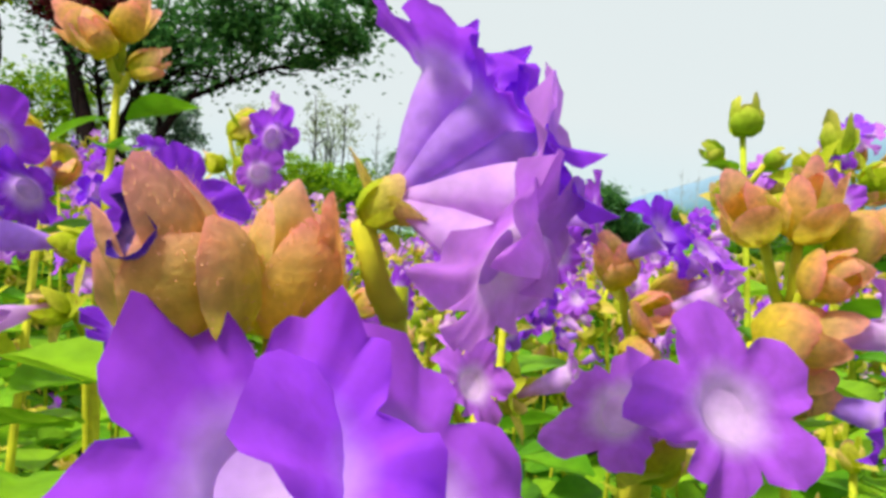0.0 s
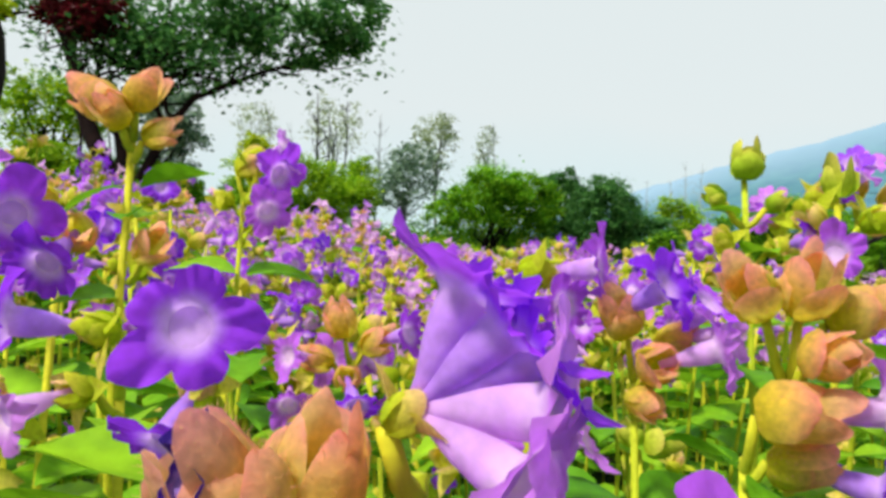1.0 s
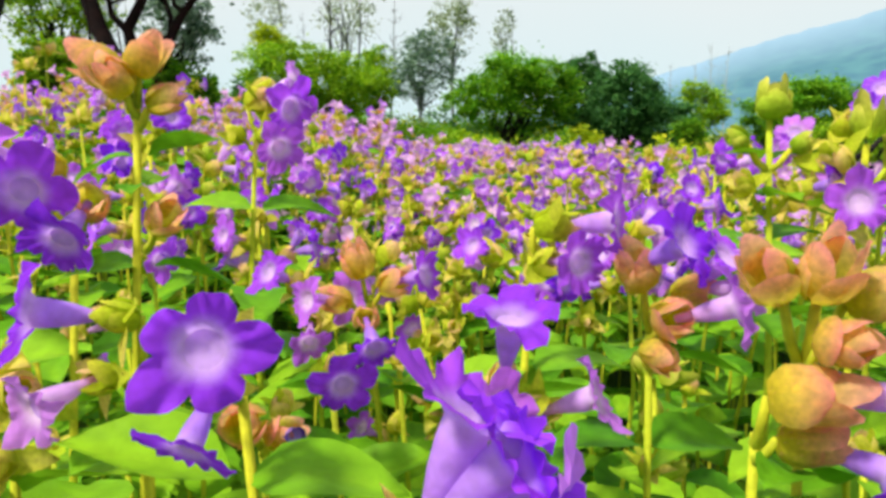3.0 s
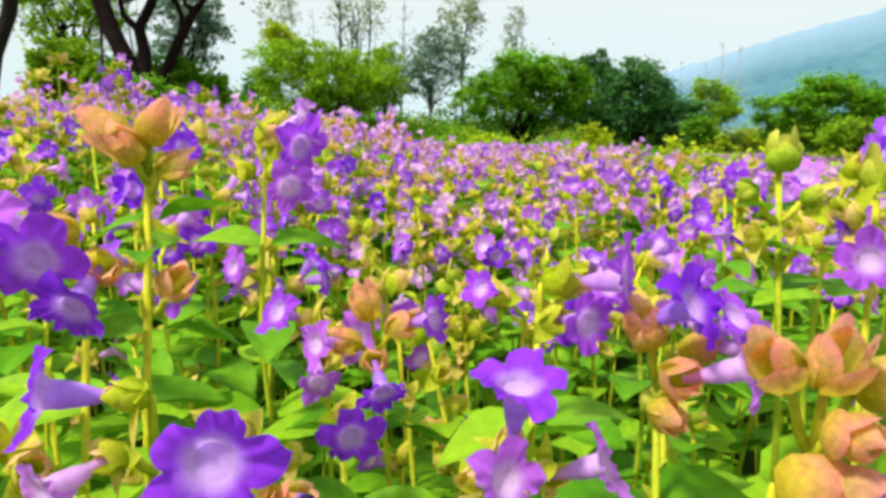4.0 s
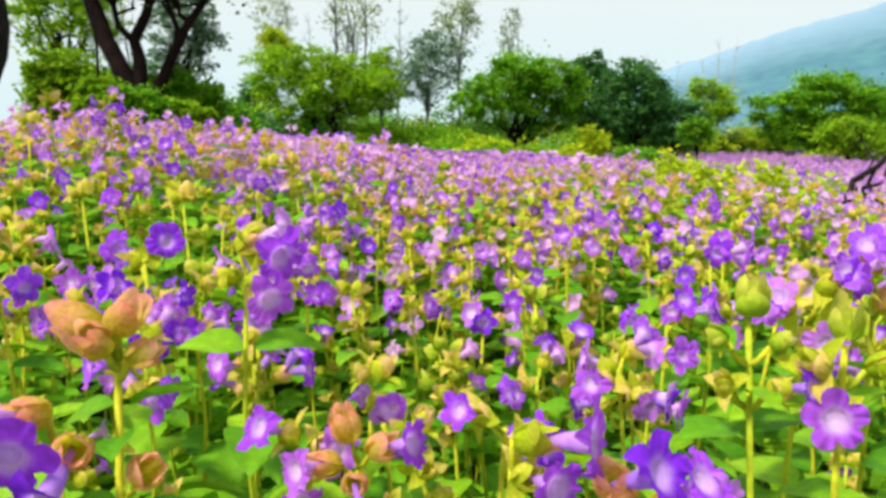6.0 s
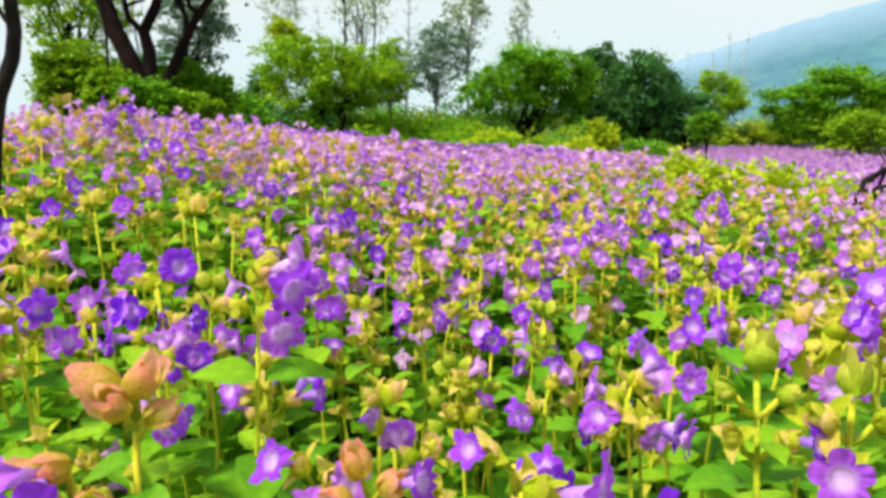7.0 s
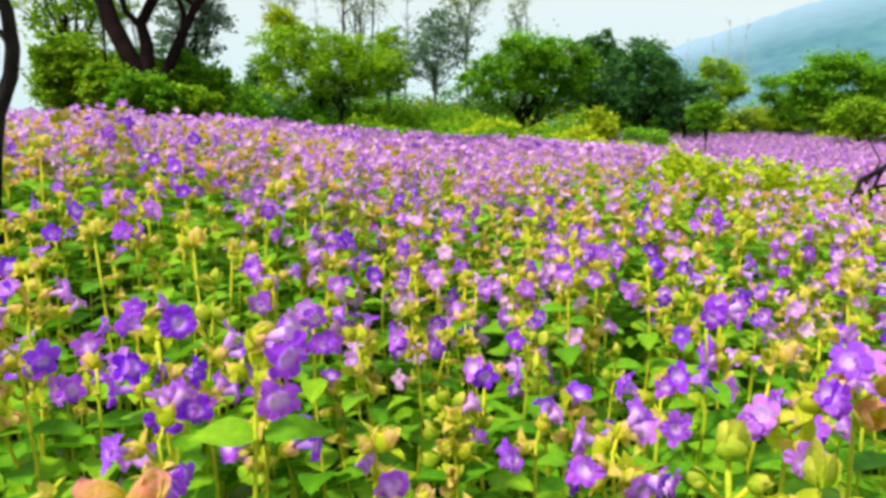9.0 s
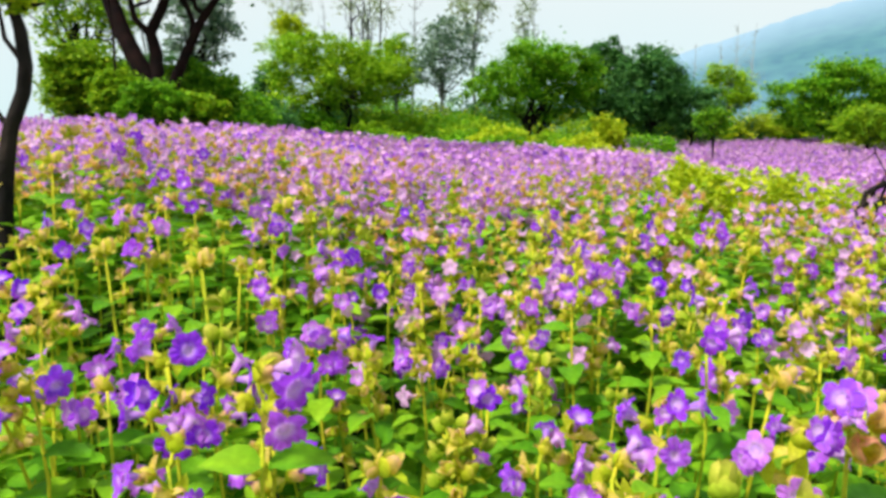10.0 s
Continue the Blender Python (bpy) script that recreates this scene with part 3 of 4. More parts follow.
make_tree("slim_tree", "slim little tree with a bare dark stem", foot(3.82, 12), crown(12, 5, 3.82, 12, 0.28, 0.28, 0.95, 0.00), 0.02, mid_green, dark_bark, 1400, 0.065, 12, 1)
for k, (x, y, r, top, m) in enumerate([
        (-3.71, 16.5, 0.76, 1.46, mid_green),
        (-2.40, 17.5, 0.80, 1.48, mid_green),
        (-1.64, 18, 0.97, 1.51, bright_green),
        (-0.69, 18.5, 0.99, 1.46, mid_green),
        (0.15, 18, 0.83, 1.26, bright_green),
        (0.48, 15, 0.57, 0.99, lime_green),
        (1.98, 14, 0.30, 0.82, lime_green),
        (2.69, 15, 0.30, 1.26, lime_green),
        (1.94, 12.5, 0.57, 0.67, lime_green),
        (2.51, 12, 0.55, 0.61, lime_green),
        (3.47, 15, 0.57, 0.80, mid_green),
        (8.63, 25, 1.15, 1.47, lime_green),
        (9.68, 25, 0.96, 1.38, lime_green),
        (7.55, 24, 0.92, 1.11, bright_green),
        (9.75, 20, 0.61, 0.64, lime_green),
        (-3.96, 13, 0.50, 1.75, mid_green),
        (-3.95, 14, 0.54, 1.60, dark_green),
        (-3.93, 12, 0.37, 1.41, mid_green),
        (9.95, 18, 0.69, 1.00, bright_green),
        ]):
    h = max(0.3, (top - land(x, y)) / 2)
    make_tree("bush", "bushy green undergrowth below the trees", foot(x, y), clump_set(30 + k, 8, r * 1.35, h * 1.15, h), 0.02, m, dark_bark, 5200, 0.075, 30 + k, 3, "bush", "undergrowth")
make_tree("pale_tree", "tall feathery grey-green tree with bare lower stems", foot(-3.6, 26), crown(17, 7, -3.6, 26, 1.0, 1.25, 5.2), 0.05, pale_green, grey_bark, 1700, 0.10, 17, 3)
make_tree("pale_tree", "tall feathery pale tree behind the layered one", foot(-6.3, 26), crown(18, 6, -6.3, 26, 0.7, 1.5, 4.9), 0.04, pale_green, grey_bark, 1300, 0.10, 18, 2)
make_tree("pale_tree", "narrow spindly tree with a thin top", foot(2.0, 29), crown(19, 5, 2.0, 29, 0.45, 1.2, 5.0), 0.04, pale_green, grey_bark, 700, 0.10, 19)
# the near trees on the rise
def make_forked_tree():
    rng = random.Random(77)
    root = new("forked_tree")
    bx, by, bz = -3.15, 7.5, land(-3.15, 7.5)
    root.matrix_basis = pose(bx, by, bz)
    # limbs as (sideways, height in the world, radius) along each one
    lines = [
        [(0.0, bz - 0.2, 0.17), (0.0, 0.95, 0.15), (-0.02, 1.25, 0.13), (-0.03, 1.45, 0.12)],
        [(-0.03, 1.32, 0.099), (-0.17, 1.60, 0.090), (-0.30, 1.88, 0.086), (-0.42, 2.22, 0.081), (-0.55, 2.75, 0.054), (-0.85, 3.30, 0.027)],
        [(-0.01, 1.38, 0.078), (-0.01, 1.70, 0.066), (-0.05, 1.90, 0.058), (0.09, 2.12, 0.051), (0.17, 2.30, 0.043), (0.42, 2.85, 0.020)],
        [(0.05, 1.15, 0.068), (0.24, 1.52, 0.056), (0.38, 1.76, 0.049), (0.52, 2.02, 0.041), (0.70, 2.27, 0.034), (1.35, 2.55, 0.022), (2.10, 2.75, 0.011)],
        [(0.39, 1.80, 0.036), (0.39, 2.00, 0.028), (0.30, 2.26, 0.022), (0.22, 2.80, 0.012)],
        [(-0.04, 1.88, 0.040), (-0.17, 2.02, 0.032), (-0.20, 2.28, 0.024), (-0.30, 2.80, 0.010)],
        [(0.55, 2.04, 0.03), (0.43, 2.12, 0.024), (0.40, 2.30, 0.02), (0.55, 2.70, 0.01)],
    ]
    limbs, tips = [], []
    for k, line in enumerate(lines):
        p = [Vector((x + rng.uniform(-0.012, 0.012), 0.04 * math.sin(3 * k + i), z - bz)) for i, (x, z, _) in enumerate(line)]
        limbs.append(tube(p, [q[2] for q in line], 9))
        if k == 0:
            continue
        for _ in range(15):
            q = p[-2].lerp(p[-1], rng.uniform(-0.3, 1)) if k != 3 else p[-3].lerp(p[-1], rng.random())
            e = q + Vector((rng.uniform(-0.55, 0.75), rng.uniform(-0.5, 0.5), rng.uniform(0.05, 0.6)))
            limbs.append(tube(bent(rng, q, e, 0.12), [0.018 * (1 - 0.15 * i) for i in range(6)], 5))
            tips.append(e)
    part("trunk", one("trunk", joined(*limbs), red_bark), root)
    spots = np.concatenate([np.array(e) + np.random.RandomState(k).normal(0, 1, (80, 3)) * (0.2, 0.2, 0.13) for k, e in enumerate(tips) if e.z + bz > 2.45])
    poses = [leaf_poses(rng, spots, 0.075, 0.6)]
    for cx, cz, rx, rz, k in ((1.75, 2.85, 0.72, 0.30, 3400), (1.2, 3.1, 0.5, 0.3, 2000), (2.25, 3.05, 0.42, 0.3, 1700), (-0.6, 3.4, 0.7, 0.4, 1500)):
        poses.append(leaf_cloud(rng, [(cx, -0.2, cz - bz, rx, 0.5, rz)], k, 0.065)[0])
    part("crown", to_mesh("crown", [(TREE_LEAF, np.concatenate(poses), dark_green)]), root)
    return tagged(root, "dark forked tree with reddish bark and leaning limbs", "tree")


make_forked_tree()
make_tree("bush", "leafy bright green bush around the forked tree", foot(-4.51, 8.6), crown(41, 14, -4.51, 8.6, 0.43, 0.54, 1.46, 0.00), 0.02, bright_green, dark_bark, 17000, 0.06, 41, 3, "bush", "bushes by the forked tree")
make_tree("bush", "leafy green bush at the foot of the forked tree", foot(-3.04, 8.4), crown(42, 12, -3.04, 8.4, 0.40, 0.37, 1.33, 0.00), 0.02, mid_green, dark_bark, 12000, 0.06, 42, 3, "bush", "bushes by the forked tree")
make_tree("bush", "low bright bush in front of the forked trunk", foot(-3.37, 7.1), crown(45, 10, -3.37, 7.1, 0.26, 0.27, 1.23, 0.00), 0.02, bright_green, dark_bark, 7000, 0.05, 45, 3, "bush", "bushes by the forked tree")
make_tree("bush", "low bright bush in front of the forked trunk", foot(-2.67, 7.2), crown(46, 9, -2.67, 7.2, 0.28, 0.17, 1.12, 0.00), 0.02, bright_green, dark_bark, 5000, 0.05, 46, 3, "bush", "bushes by the forked tree")
make_tree("bush", "thick green bush behind the forked trunk", foot(-4.06, 9.2), crown(47, 10, -4.06, 9.2, 0.49, 0.42, 1.47, 0.00), 0.02, dark_green, dark_bark, 7000, 0.065, 47, 3, "bush", "bushes by the forked tree")
make_tree("bush", "leafy green bush hiding the foot of the forked trunk", foot(-2.92, 6.9), crown(49, 9, -2.92, 6.9, 0.30, 0.26, 1.16), 0.02, mid_green, dark_bark, 4200, 0.045, 49, 3, "bush", "bushes by the forked tree")
make_tree("leafy_tree", "leafy tree with a hanging green crown behind the bush", foot(-5.08, 9.8), crown(43, 10, -5.08, 9.8, 0.68, 0.68, 2.46, 0.00), 0.06, bright_green, dark_bark, 5500, 0.07, 43, 3)
make_tree("leafy_tree", "thin grey-green tree beyond the forked limbs", foot(-3.95, 11), crown(48, 10, -3.95, 11, 0.48, 0.84, 2.47, 0.00), 0.05, greyed_green, dark_bark, 5200, 0.07, 48, 2)
make_tree("red_leaved_tree", "slender tree with dark red leaves beside the forked tree", foot(-3.35, 7.0), clump_set(44, 6, 0.42, 0.36, 2.55), 0.018, red_leaves, red_bark, 2200, 0.07, 44)
def make_leaning_trunk():
    rng = random.Random(5)
    root = new("leaning_tree")
    bx, by, bz = foot(-0.87, 1.4)
    root.matrix_basis = pose(bx, by, bz)
    main = [Vector((x - bx, 0, z - bz)) for x, z in ((-0.88, bz - 0.1), (-0.87, 0.70), (-0.852, 0.828), (-0.836, 0.893), (-0.803, 0.963), (-0.794, 1.011), (-0.797, 1.075), (-0.805, 1.107), (-0.83, 1.25), (-0.81, 1.45))]
    limbs = [tube(main, [0.019, 0.017, 0.016, 0.0145, 0.0135, 0.013, 0.012, 0.010, 0.008, 0.005], 9)]
    for start, bend, tip in ((3, (-0.04, 0.01, 0.05), (-0.055, 0.0, 0.19)), (5, (-0.035, 0, 0.05), (-0.05, 0.01, 0.14)), (7, (0.03, 0, 0.012), (0.06, 0.0, 0.016)), (8, (0.04, 0, 0.08), (0.1, 0.0, 0.2))):
        p = main[start]
        limbs.append(tube([p, p + Vector(bend), p + Vector(tip)], [0.006, 0.0045, 0.002], 6))
    part("trunk", one("trunk", joined(*limbs), dark_bark), root)
    poses, _ = leaf_cloud(rng, [(0.0, 0, 1.40 - bz, 0.16, 0.14, 0.10), (0.12, 0, 1.47 - bz, 0.14, 0.14, 0.08)], 900, 0.024)
    tuft, _ = leaf_cloud(rng, [(0.05, -0.015, 1.125 - bz, 0.055, 0.05, 0.024)], 420, 0.016)
    part("crown", to_mesh("crown", [(TREE_LEAF, poses, mid_green), (TREE_LEAF, tuft, lime_green)]), root)
    tagged(root, "slender dark leaning trunk rising out of the flowers", "tree")


make_leaning_trunk()
def make_bare_tree(x, y, h, r, seed, label, wood):
    rng = random.Random(seed)
    root = new("bare_tree")
    root.matrix_basis = pose(*foot(x, y))
    top = Vector((rng.uniform(-0.05, 0.05) * h, 0, h))
    line = bent(rng, (0, 0, -0.2), top, 0.015 * h)
    limbs = [tube(line, [r * (1 - 0.16 * i) for i in range(6)], 6)]
    for k in range(22):
        u = rng.uniform(0.35, 0.98)
        p = Vector((0, 0, 0)).lerp(top, u)
        a = rng.uniform(0, 6.28)
        e = p + Vector((math.cos(a), math.sin(a), rng.uniform(0.5, 1.4))) * h * rng.uniform(0.05, 0.13) * (1.2 - u)*1.6
        part("branch", one("branch", tube(bent(rng, p, e, 0.02 * h), [r * 0.3 * (1 - 0.17 * i) for i in range(6)], 4), wood), root)
    part("trunk", one("trunk", joined(*limbs), wood), root)
    tagged(root, label, "tree", "bare trees")


for k, (x, y, h, r) in enumerate([(-3.6, 23, 5.6, 0.07), (-2.9, 24, 5.6, 0.055), (-2.1, 25, 5.4, 0.05), (-5.4, 24, 5.2, 0.03), (-4.9, 25, 5.0, 0.03), (2.4, 30, 6.2, 0.04), (-5.6, 13, 4.0, 0.03), (-6.2, 14, 4.2, 0.03),
        (10.8, 34, 4.6, 0.05), (12.2, 36, 5.8, 0.05), (13.6, 38, 6.0, 0.05), (11.6, 40, 5.2, 0.04)]):
    # beyond 31 m the bark colour has the haze painted in
    make_bare_tree(x, y, h, r, 60 + k, "thin bare grey tree rising above the others", dark_bark if k < 2 else grey_bark if y < 31 else hazed_bark)
def make_fallen_branch():
    rng = random.Random(8)
    root = new("dead_branch")
    bx, by, bz = foot(1.33, 2.6)
    root.matrix_basis = pose(bx, by, bz)

    def limb(points, r0, r1):
        p = [Vector((x - bx, 0.03 * math.sin(9 * i + x * 7), z - bz)) for i, (x, z) in enumerate(points)]
        return tube(p, [r0 + (r1 - r0) * i / (len(p) - 1) for i in range(len(p))], 7), p
    main, line = limb([(1.33, bz - 0.05), (1.31, 0.35), (1.325, 0.545), (1.36, 0.60), (1.40, 0.65), (1.45, 0.70), (1.51, 0.73), (1.60, 0.79), (1.72, 0.83), (1.9, 0.92)], 0.015, 0.006)
    part("main_branch", one("main_branch", main, dark_bark), root)
    for points, r in (([(1.36, 0.60), (1.41, 0.625), (1.48, 0.64), (1.56, 0.63), (1.66, 0.60)], 0.009), ([(1.385, 0.54), (1.375, 0.59), (1.42, 0.655), (1.44, 0.72), (1.42, 0.79)], 0.006), ([(1.45, 0.70), (1.44, 0.64), (1.47, 0.58), (1.54, 0.55), (1.64, 0.56)], 0.007),
            ([(1.40, 0.65), (1.43, 0.60), (1.42, 0.54), (1.46, 0.50)], 0.006), ([(1.51, 0.73), (1.50, 0.67), (1.55, 0.61), (1.62, 0.66)], 0.006), ([(1.56, 0.77), (1.55, 0.85), (1.60, 0.92)], 0.005)):
        m, p = limb(points, r, r * 0.4)
        part("branch", one("branch", m, dark_bark), root)
        for _ in range(3):
            q = p[rng.randrange(1, len(p))]
            e = q + Vector((rng.uniform(-0.06, 0.08), rng.uniform(-0.05, 0.05), rng.uniform(-0.04, 0.09)))
            part("twig", one("twig", tube(bent(rng, q, e, 0.012), [0.0028 * (1 - 0.13 * i) for i in range(6)], 4), dark_bark), root)
    tagged(root, "twisted dark dead branch lying among the shrubs", "branch")


make_fallen_branch()
for k, (x, y, r, h) in enumerate([(1.0, 3.3, 0.2, 0.2), (1.3, 3.2, 0.24, 0.22), (1.62, 3.3, 0.24, 0.2), (1.2, 3.8, 0.26, 0.2), (1.6, 3.9, 0.28, 0.2), (1.95, 3.3, 0.25, 0.16)]):
    make_tree("lime_shrub", "feathery yellow-green shrub without flowers", foot(x, y), clump_set(80 + k, 9, r, h * 1.2, 0.48), 0.012, lime_green, stem_mat, 1500, 0.036, 80 + k, 4, "shrub", "lime shrubs")


def make_scrub():
    r = random.Random(91)
    clumps = []
    for _ in range(170):
        y = r.uniform(10.6, 19)
        x = r.uniform(-0.36, 0.14) * y
        clumps.append((x, y, land(x, y) + r.uniform(0.1, 0.3) + max(0, y - 12.5) * r.uniform(0.02, 0.10), r.uniform(0.25, 0.6), r.uniform(0.25, 0.5), r.uniform(0.16, 0.38)))
    groups = []
    for mat, part_of in ((bright_green, clumps[::2]), (mid_green, clumps[1::2])):
        poses = []
        for c in part_of:
            poses.extend(leaf_cloud(r, [c], 480, 0.07)[0])
        groups.append((TREE_LEAF, poses, mat))
    tagged(new("scrub", to_mesh("scrub", groups)), "bright green scrub between the flower field and the trees", "scrub", kind="stuff")


make_scrub()


def make_woods():
    """The edge of the woods beyond the trees, closing the view under their crowns."""
    r = random.Random(93)
    groups = {}
    for k in range(190):
        y = r.uniform(23, 34)
        x = r.uniform(-0.30, 0.62) * y
        h = r.uniform(1.1, 1.9) - 0.45 * (x > 6) + (y - 24) * 0.03
        mat = r.choice((mid_green, dark_green, lime_green, mid_green)) if x > -4 else dark_green
        poses = leaf_cloud(r, [(x, y, land(x, y) + h * 0.5, r.uniform(0.6, 1.1), 0.7, h * 0.62)], 600, 0.13)[0]
        groups.setdefault(mat, []).extend(poses)
    tagged(new("far_woods", to_mesh("far_woods", [(TREE_LEAF, p, m) for m, p in groups.items()])), "low green woodland edge far behind the trees", "woods", kind="stuff")


make_woods()


# ---- the flower field ----
SHOOTS = [plan_shrub(s, 0.55, fl, hd, bud) for s, fl, hd, bud in
          ((1, 4, 6, False), (2, 5, 7, False), (3, 3, 6, False), (4, 2, 7, False), (5, 6, 7, False), (6, 0, 8, True), (7, 1, 6, False), (8, 4, 8, False), (9, 0, 2, False), (10, 1, 3, False), (11, 9, 9, False), (12, 8, 8, False))]
rng = random.Random(11)


def shoot_pose(x, y, z, top):
    return pose(x, y, z, rng.uniform(-7, 7), rng.uniform(-7, 7), rng.uniform(0, 360)) @ Matrix.Scale((top - z) / 0.55, 4)


def hero(x, y, top, heads, leaves=((0.05, 20, 1.1), (0.10, 110, 1.3), (0.16, 20, 1.4), (0.23, 100, 1.4)), label="leafy shrub with violet bell flowers and pinkish bracts"):
    """One shoot with a stem up to (x, y, top). heads: (kind, place, direction, size, flowers), each flower (direction, size) with "pale" for a whitish one;
    leaves: opposite pairs as (depth below the top, turn, size)."""
    z = land(x, y)
    origin = Vector((x, y, z))
    base = new("flowering_shrub")
    base.matrix_basis = pose(x, y, z)
    h = top - z
    r = random.Random(int(abs(x * 1000) + y * 7000))
    line = [Vector((0.006 * math.sin(k * 1.7 + x * 40) * (k < 6), 0.006 * math.cos(k * 1.3 + y * 30) * (k < 6), h * k / 6)) for k in range(7)]
    part("stem", one("stem", tube(line, [0.0022 - 0.00013 * k for k in range(7)], 8, (0.2, 1)), stem_mat), base)
    for depth, turn, size in leaves:
        for side in (0, 180):
            m = pose(0, 0, h - depth) @ pose(0, 0, 0, 0, 0, turn + side + r.uniform(-12, 12)) @ pose(0.003, 0, 0, r.uniform(-15, 15), r.uniform(-25, 5), 0)
            part("leaf", r.choice(leaf_me), base, m @ Matrix.Scale(size * 0.86, 4))
    for kind, place, way, size, flowers in heads:
        p, d = Vector(place) - origin, Vector(way).normalized()
        joint = Vector((0, 0, min(h * 0.995, p.z - 0.6 * Vector((p.x, p.y, 0)).length - 0.004)))
        if (p - joint).length > 0.008:
            part("stalk", one("stalk", tube([joint, joint.lerp(p, 0.5) - Vector((0, 0, 0.15 * (p - joint).length)), p], [0.0018, 0.0015, 0.0013], 6, (0.3, 1)), stem_mat), base)
        m = aim(p, d, size, r.uniform(0, 360))
        pool = {"head": head_me, "bud": bud_me, "pink": pink_me}[kind]
        b = part("bud" if kind == "bud" else "bract_head", r.choice(pool), base, m)
        for fd, fs, *shade in flowers:
            me = wilt_me if fs < 0 else r.choice(pale_flower_me if shade else hero_flower_me)
            part("wilted_flower" if fs < 0 else "flower", me, b, m.inverted() @ aim(p + d * 0.010 * size, fd, abs(fs), r.uniform(0, 72)))
    HERO_SPOTS.append((x, y))
    return tagged(base, label, "shrub", "flowering shrubs")


HERO_SPOTS = []
# beside the lens at the start
hero(0.010, 0.100, 0.628, [("pink", (0.008, 0.094, 0.643), (-0.35, -0.35, 0.7), 0.85, [((-0.35, -0.35, 1), -0.45), ((-0.3, -1, 0.45), -0.40)]), ("pink", (0.012, 0.098, 0.643), (0.15, 0.0, 1), 0.8, []),
     ("head", (0.012, 0.100, 0.612), (0.1, -0.4, 0.8), 0.7, [((0.12, -0.68, 0.76), 1.0), ((0.6, -0.45, 0.6), 0.95)])], ((0.06, 20, 0.9), (0.12, 110, 1.2), (0.2, 20, 1.3)), "shrub with furry pink-tipped bracts and broad violet flowers")
hero(0.0234, 0.1038, 0.6485, [("head", (0.0202, 0.0974, 0.6549), (0.6, -0.1, 0.5), 0.36, [((0.90, -0.28, 0.05), 0.68), ((0.42, 0.1, 0.95), 0.64), ((0.92, 0.0, 0.45), 0.65), ((0.70, -0.42, -0.38), 0.63), ((0.80, -0.1, 0.72), 0.62)])], ((0.03, 60, 0.45), (0.07, 150, 0.9), (0.14, 60, 1.2)), "shrub with a large pale violet bell flower seen from its side")
hero(0.056, 0.128, 0.622, [("head", (0.056, 0.122, 0.624), (0.1, -0.5, 0.8), 0.6, [((0.25, -0.75, 0.4), 0.68), ((-0.45, -0.5, 0.35), 0.55)])], ((0.03, 30, 0.6), (0.09, 120, 1.0), (0.16, 30, 1.2)))
# first ring of shrubs
hero(-0.026, 0.196, 0.652, [("head", (-0.024, 0.188, 0.656), (0.05, -1, 0.15), 0.7, [((0.08, -1, 0.12), 0.92)]), ("head", (-0.026, 0.19, 0.645), (-0.2, -0.8, -0.1), 0.6, [((-0.25, -0.7, -0.75), 0.7)])], ((0.035, 5, 1.0), (0.09, 95, 1.2), (0.16, 10, 1.3)), "shrub with one open violet flower facing outward")
hero(0.058, 0.312, 0.660, [("head", (0.058, 0.310, 0.668), (1, -0.15, 0.08), 1.0, [((1, -0.35, 0.1), 1.0)]), ("head", (0.06, 0.312, 0.65), (0.4, -0.6, 0.5), 0.9, [((0.5, -0.8, 0.1), 0.8)])])
hero(0.104, 0.308, 0.630, [("pink", (0.100, 0.303, 0.645), (-0.4, -0.3, 0.8), 1.05, [((0.7, -0.6, 0.5), 1.0)]), ("pink", (0.106, 0.300, 0.632), (0.2, -0.8, 0.3), 1.1, [((0.9, -0.3, 0.3), 1.0)]), ("pink", (0.112, 0.306, 0.640), (0.8, -0.2, 0.5), 0.9, [((0.8, -0.5, 0.1), 0.9), ((0.5, -0.6, 0.8), 0.9)]), ("pink", (0.100, 0.300, 0.622), (0.5, -0.8, -0.1), 0.9, [])], label="shrub with clustered salmon-pink bracts and violet flowers")
hero(-0.092, 0.470, 0.712, [("head", (-0.096, 0.469, 0.724), (0.8, -0.3, 0.5), 1.25, [((1, -0.3, 0.3), 1.0, "pale"), ((0.8, -0.5, -0.35), 1.1)]), ("head", (-0.088, 0.466, 0.706), (0.6, -0.6, 0.1), 1.0, [((0.5, -0.9, -0.4), 1.0)]), ("head", (-0.098, 0.47, 0.704), (-0.8, -0.2, 0.4), 0.9, [])], label="shrub with yellow bracts and white-throated violet flowers")
hero(0.160, 0.340, 0.712, [("bud", (0.160, 0.340, 0.710), (0.1, 0, 1), 1.55, []), ("bud", (0.150, 0.336, 0.700), (-0.9, 0, 0.5), 0.9, []), ("bud", (0.168, 0.336, 0.698), (0.9, -0.3, 0.6), 0.9, []), ("head", (0.152, 0.336, 0.680), (-0.7, -0.5, 0.6), 0.7, []), ("head", (0.168, 0.336, 0.678), (0.8, -0.4, 0.5), 0.7, [((0.5, -0.8, 0.2), 0.6)])],
     ((0.018, 10, 0.45), (0.034, 100, 0.55), (0.052, 5, 0.75), (0.085, 90, 0.9), (0.14, 10, 1.3), (0.2, 100, 1.4)), "upright green budding shoot with small paired leaves")
hero(0.196, 0.330, 0.700, [("bud", (0.196, 0.330, 0.702), (0, 0, 1), 1.4, []), ("head", (0.188, 0.328, 0.690), (-0.8, -0.3, 0.5), 0.9, []), ("head", (0.204, 0.328, 0.690), (0.8, -0.4, 0.4), 0.9, []), ("head", (0.19, 0.326, 0.672), (-0.5, -0.8, 0.3), 0.9, [((-0.3, -0.9, 0.2), 0.8)])], ((0.03, 20, 0.6), (0.07, 110, 0.9), (0.13, 20, 1.2), (0.2, 110, 1.3)), "upright green budding shoot with small paired leaves")
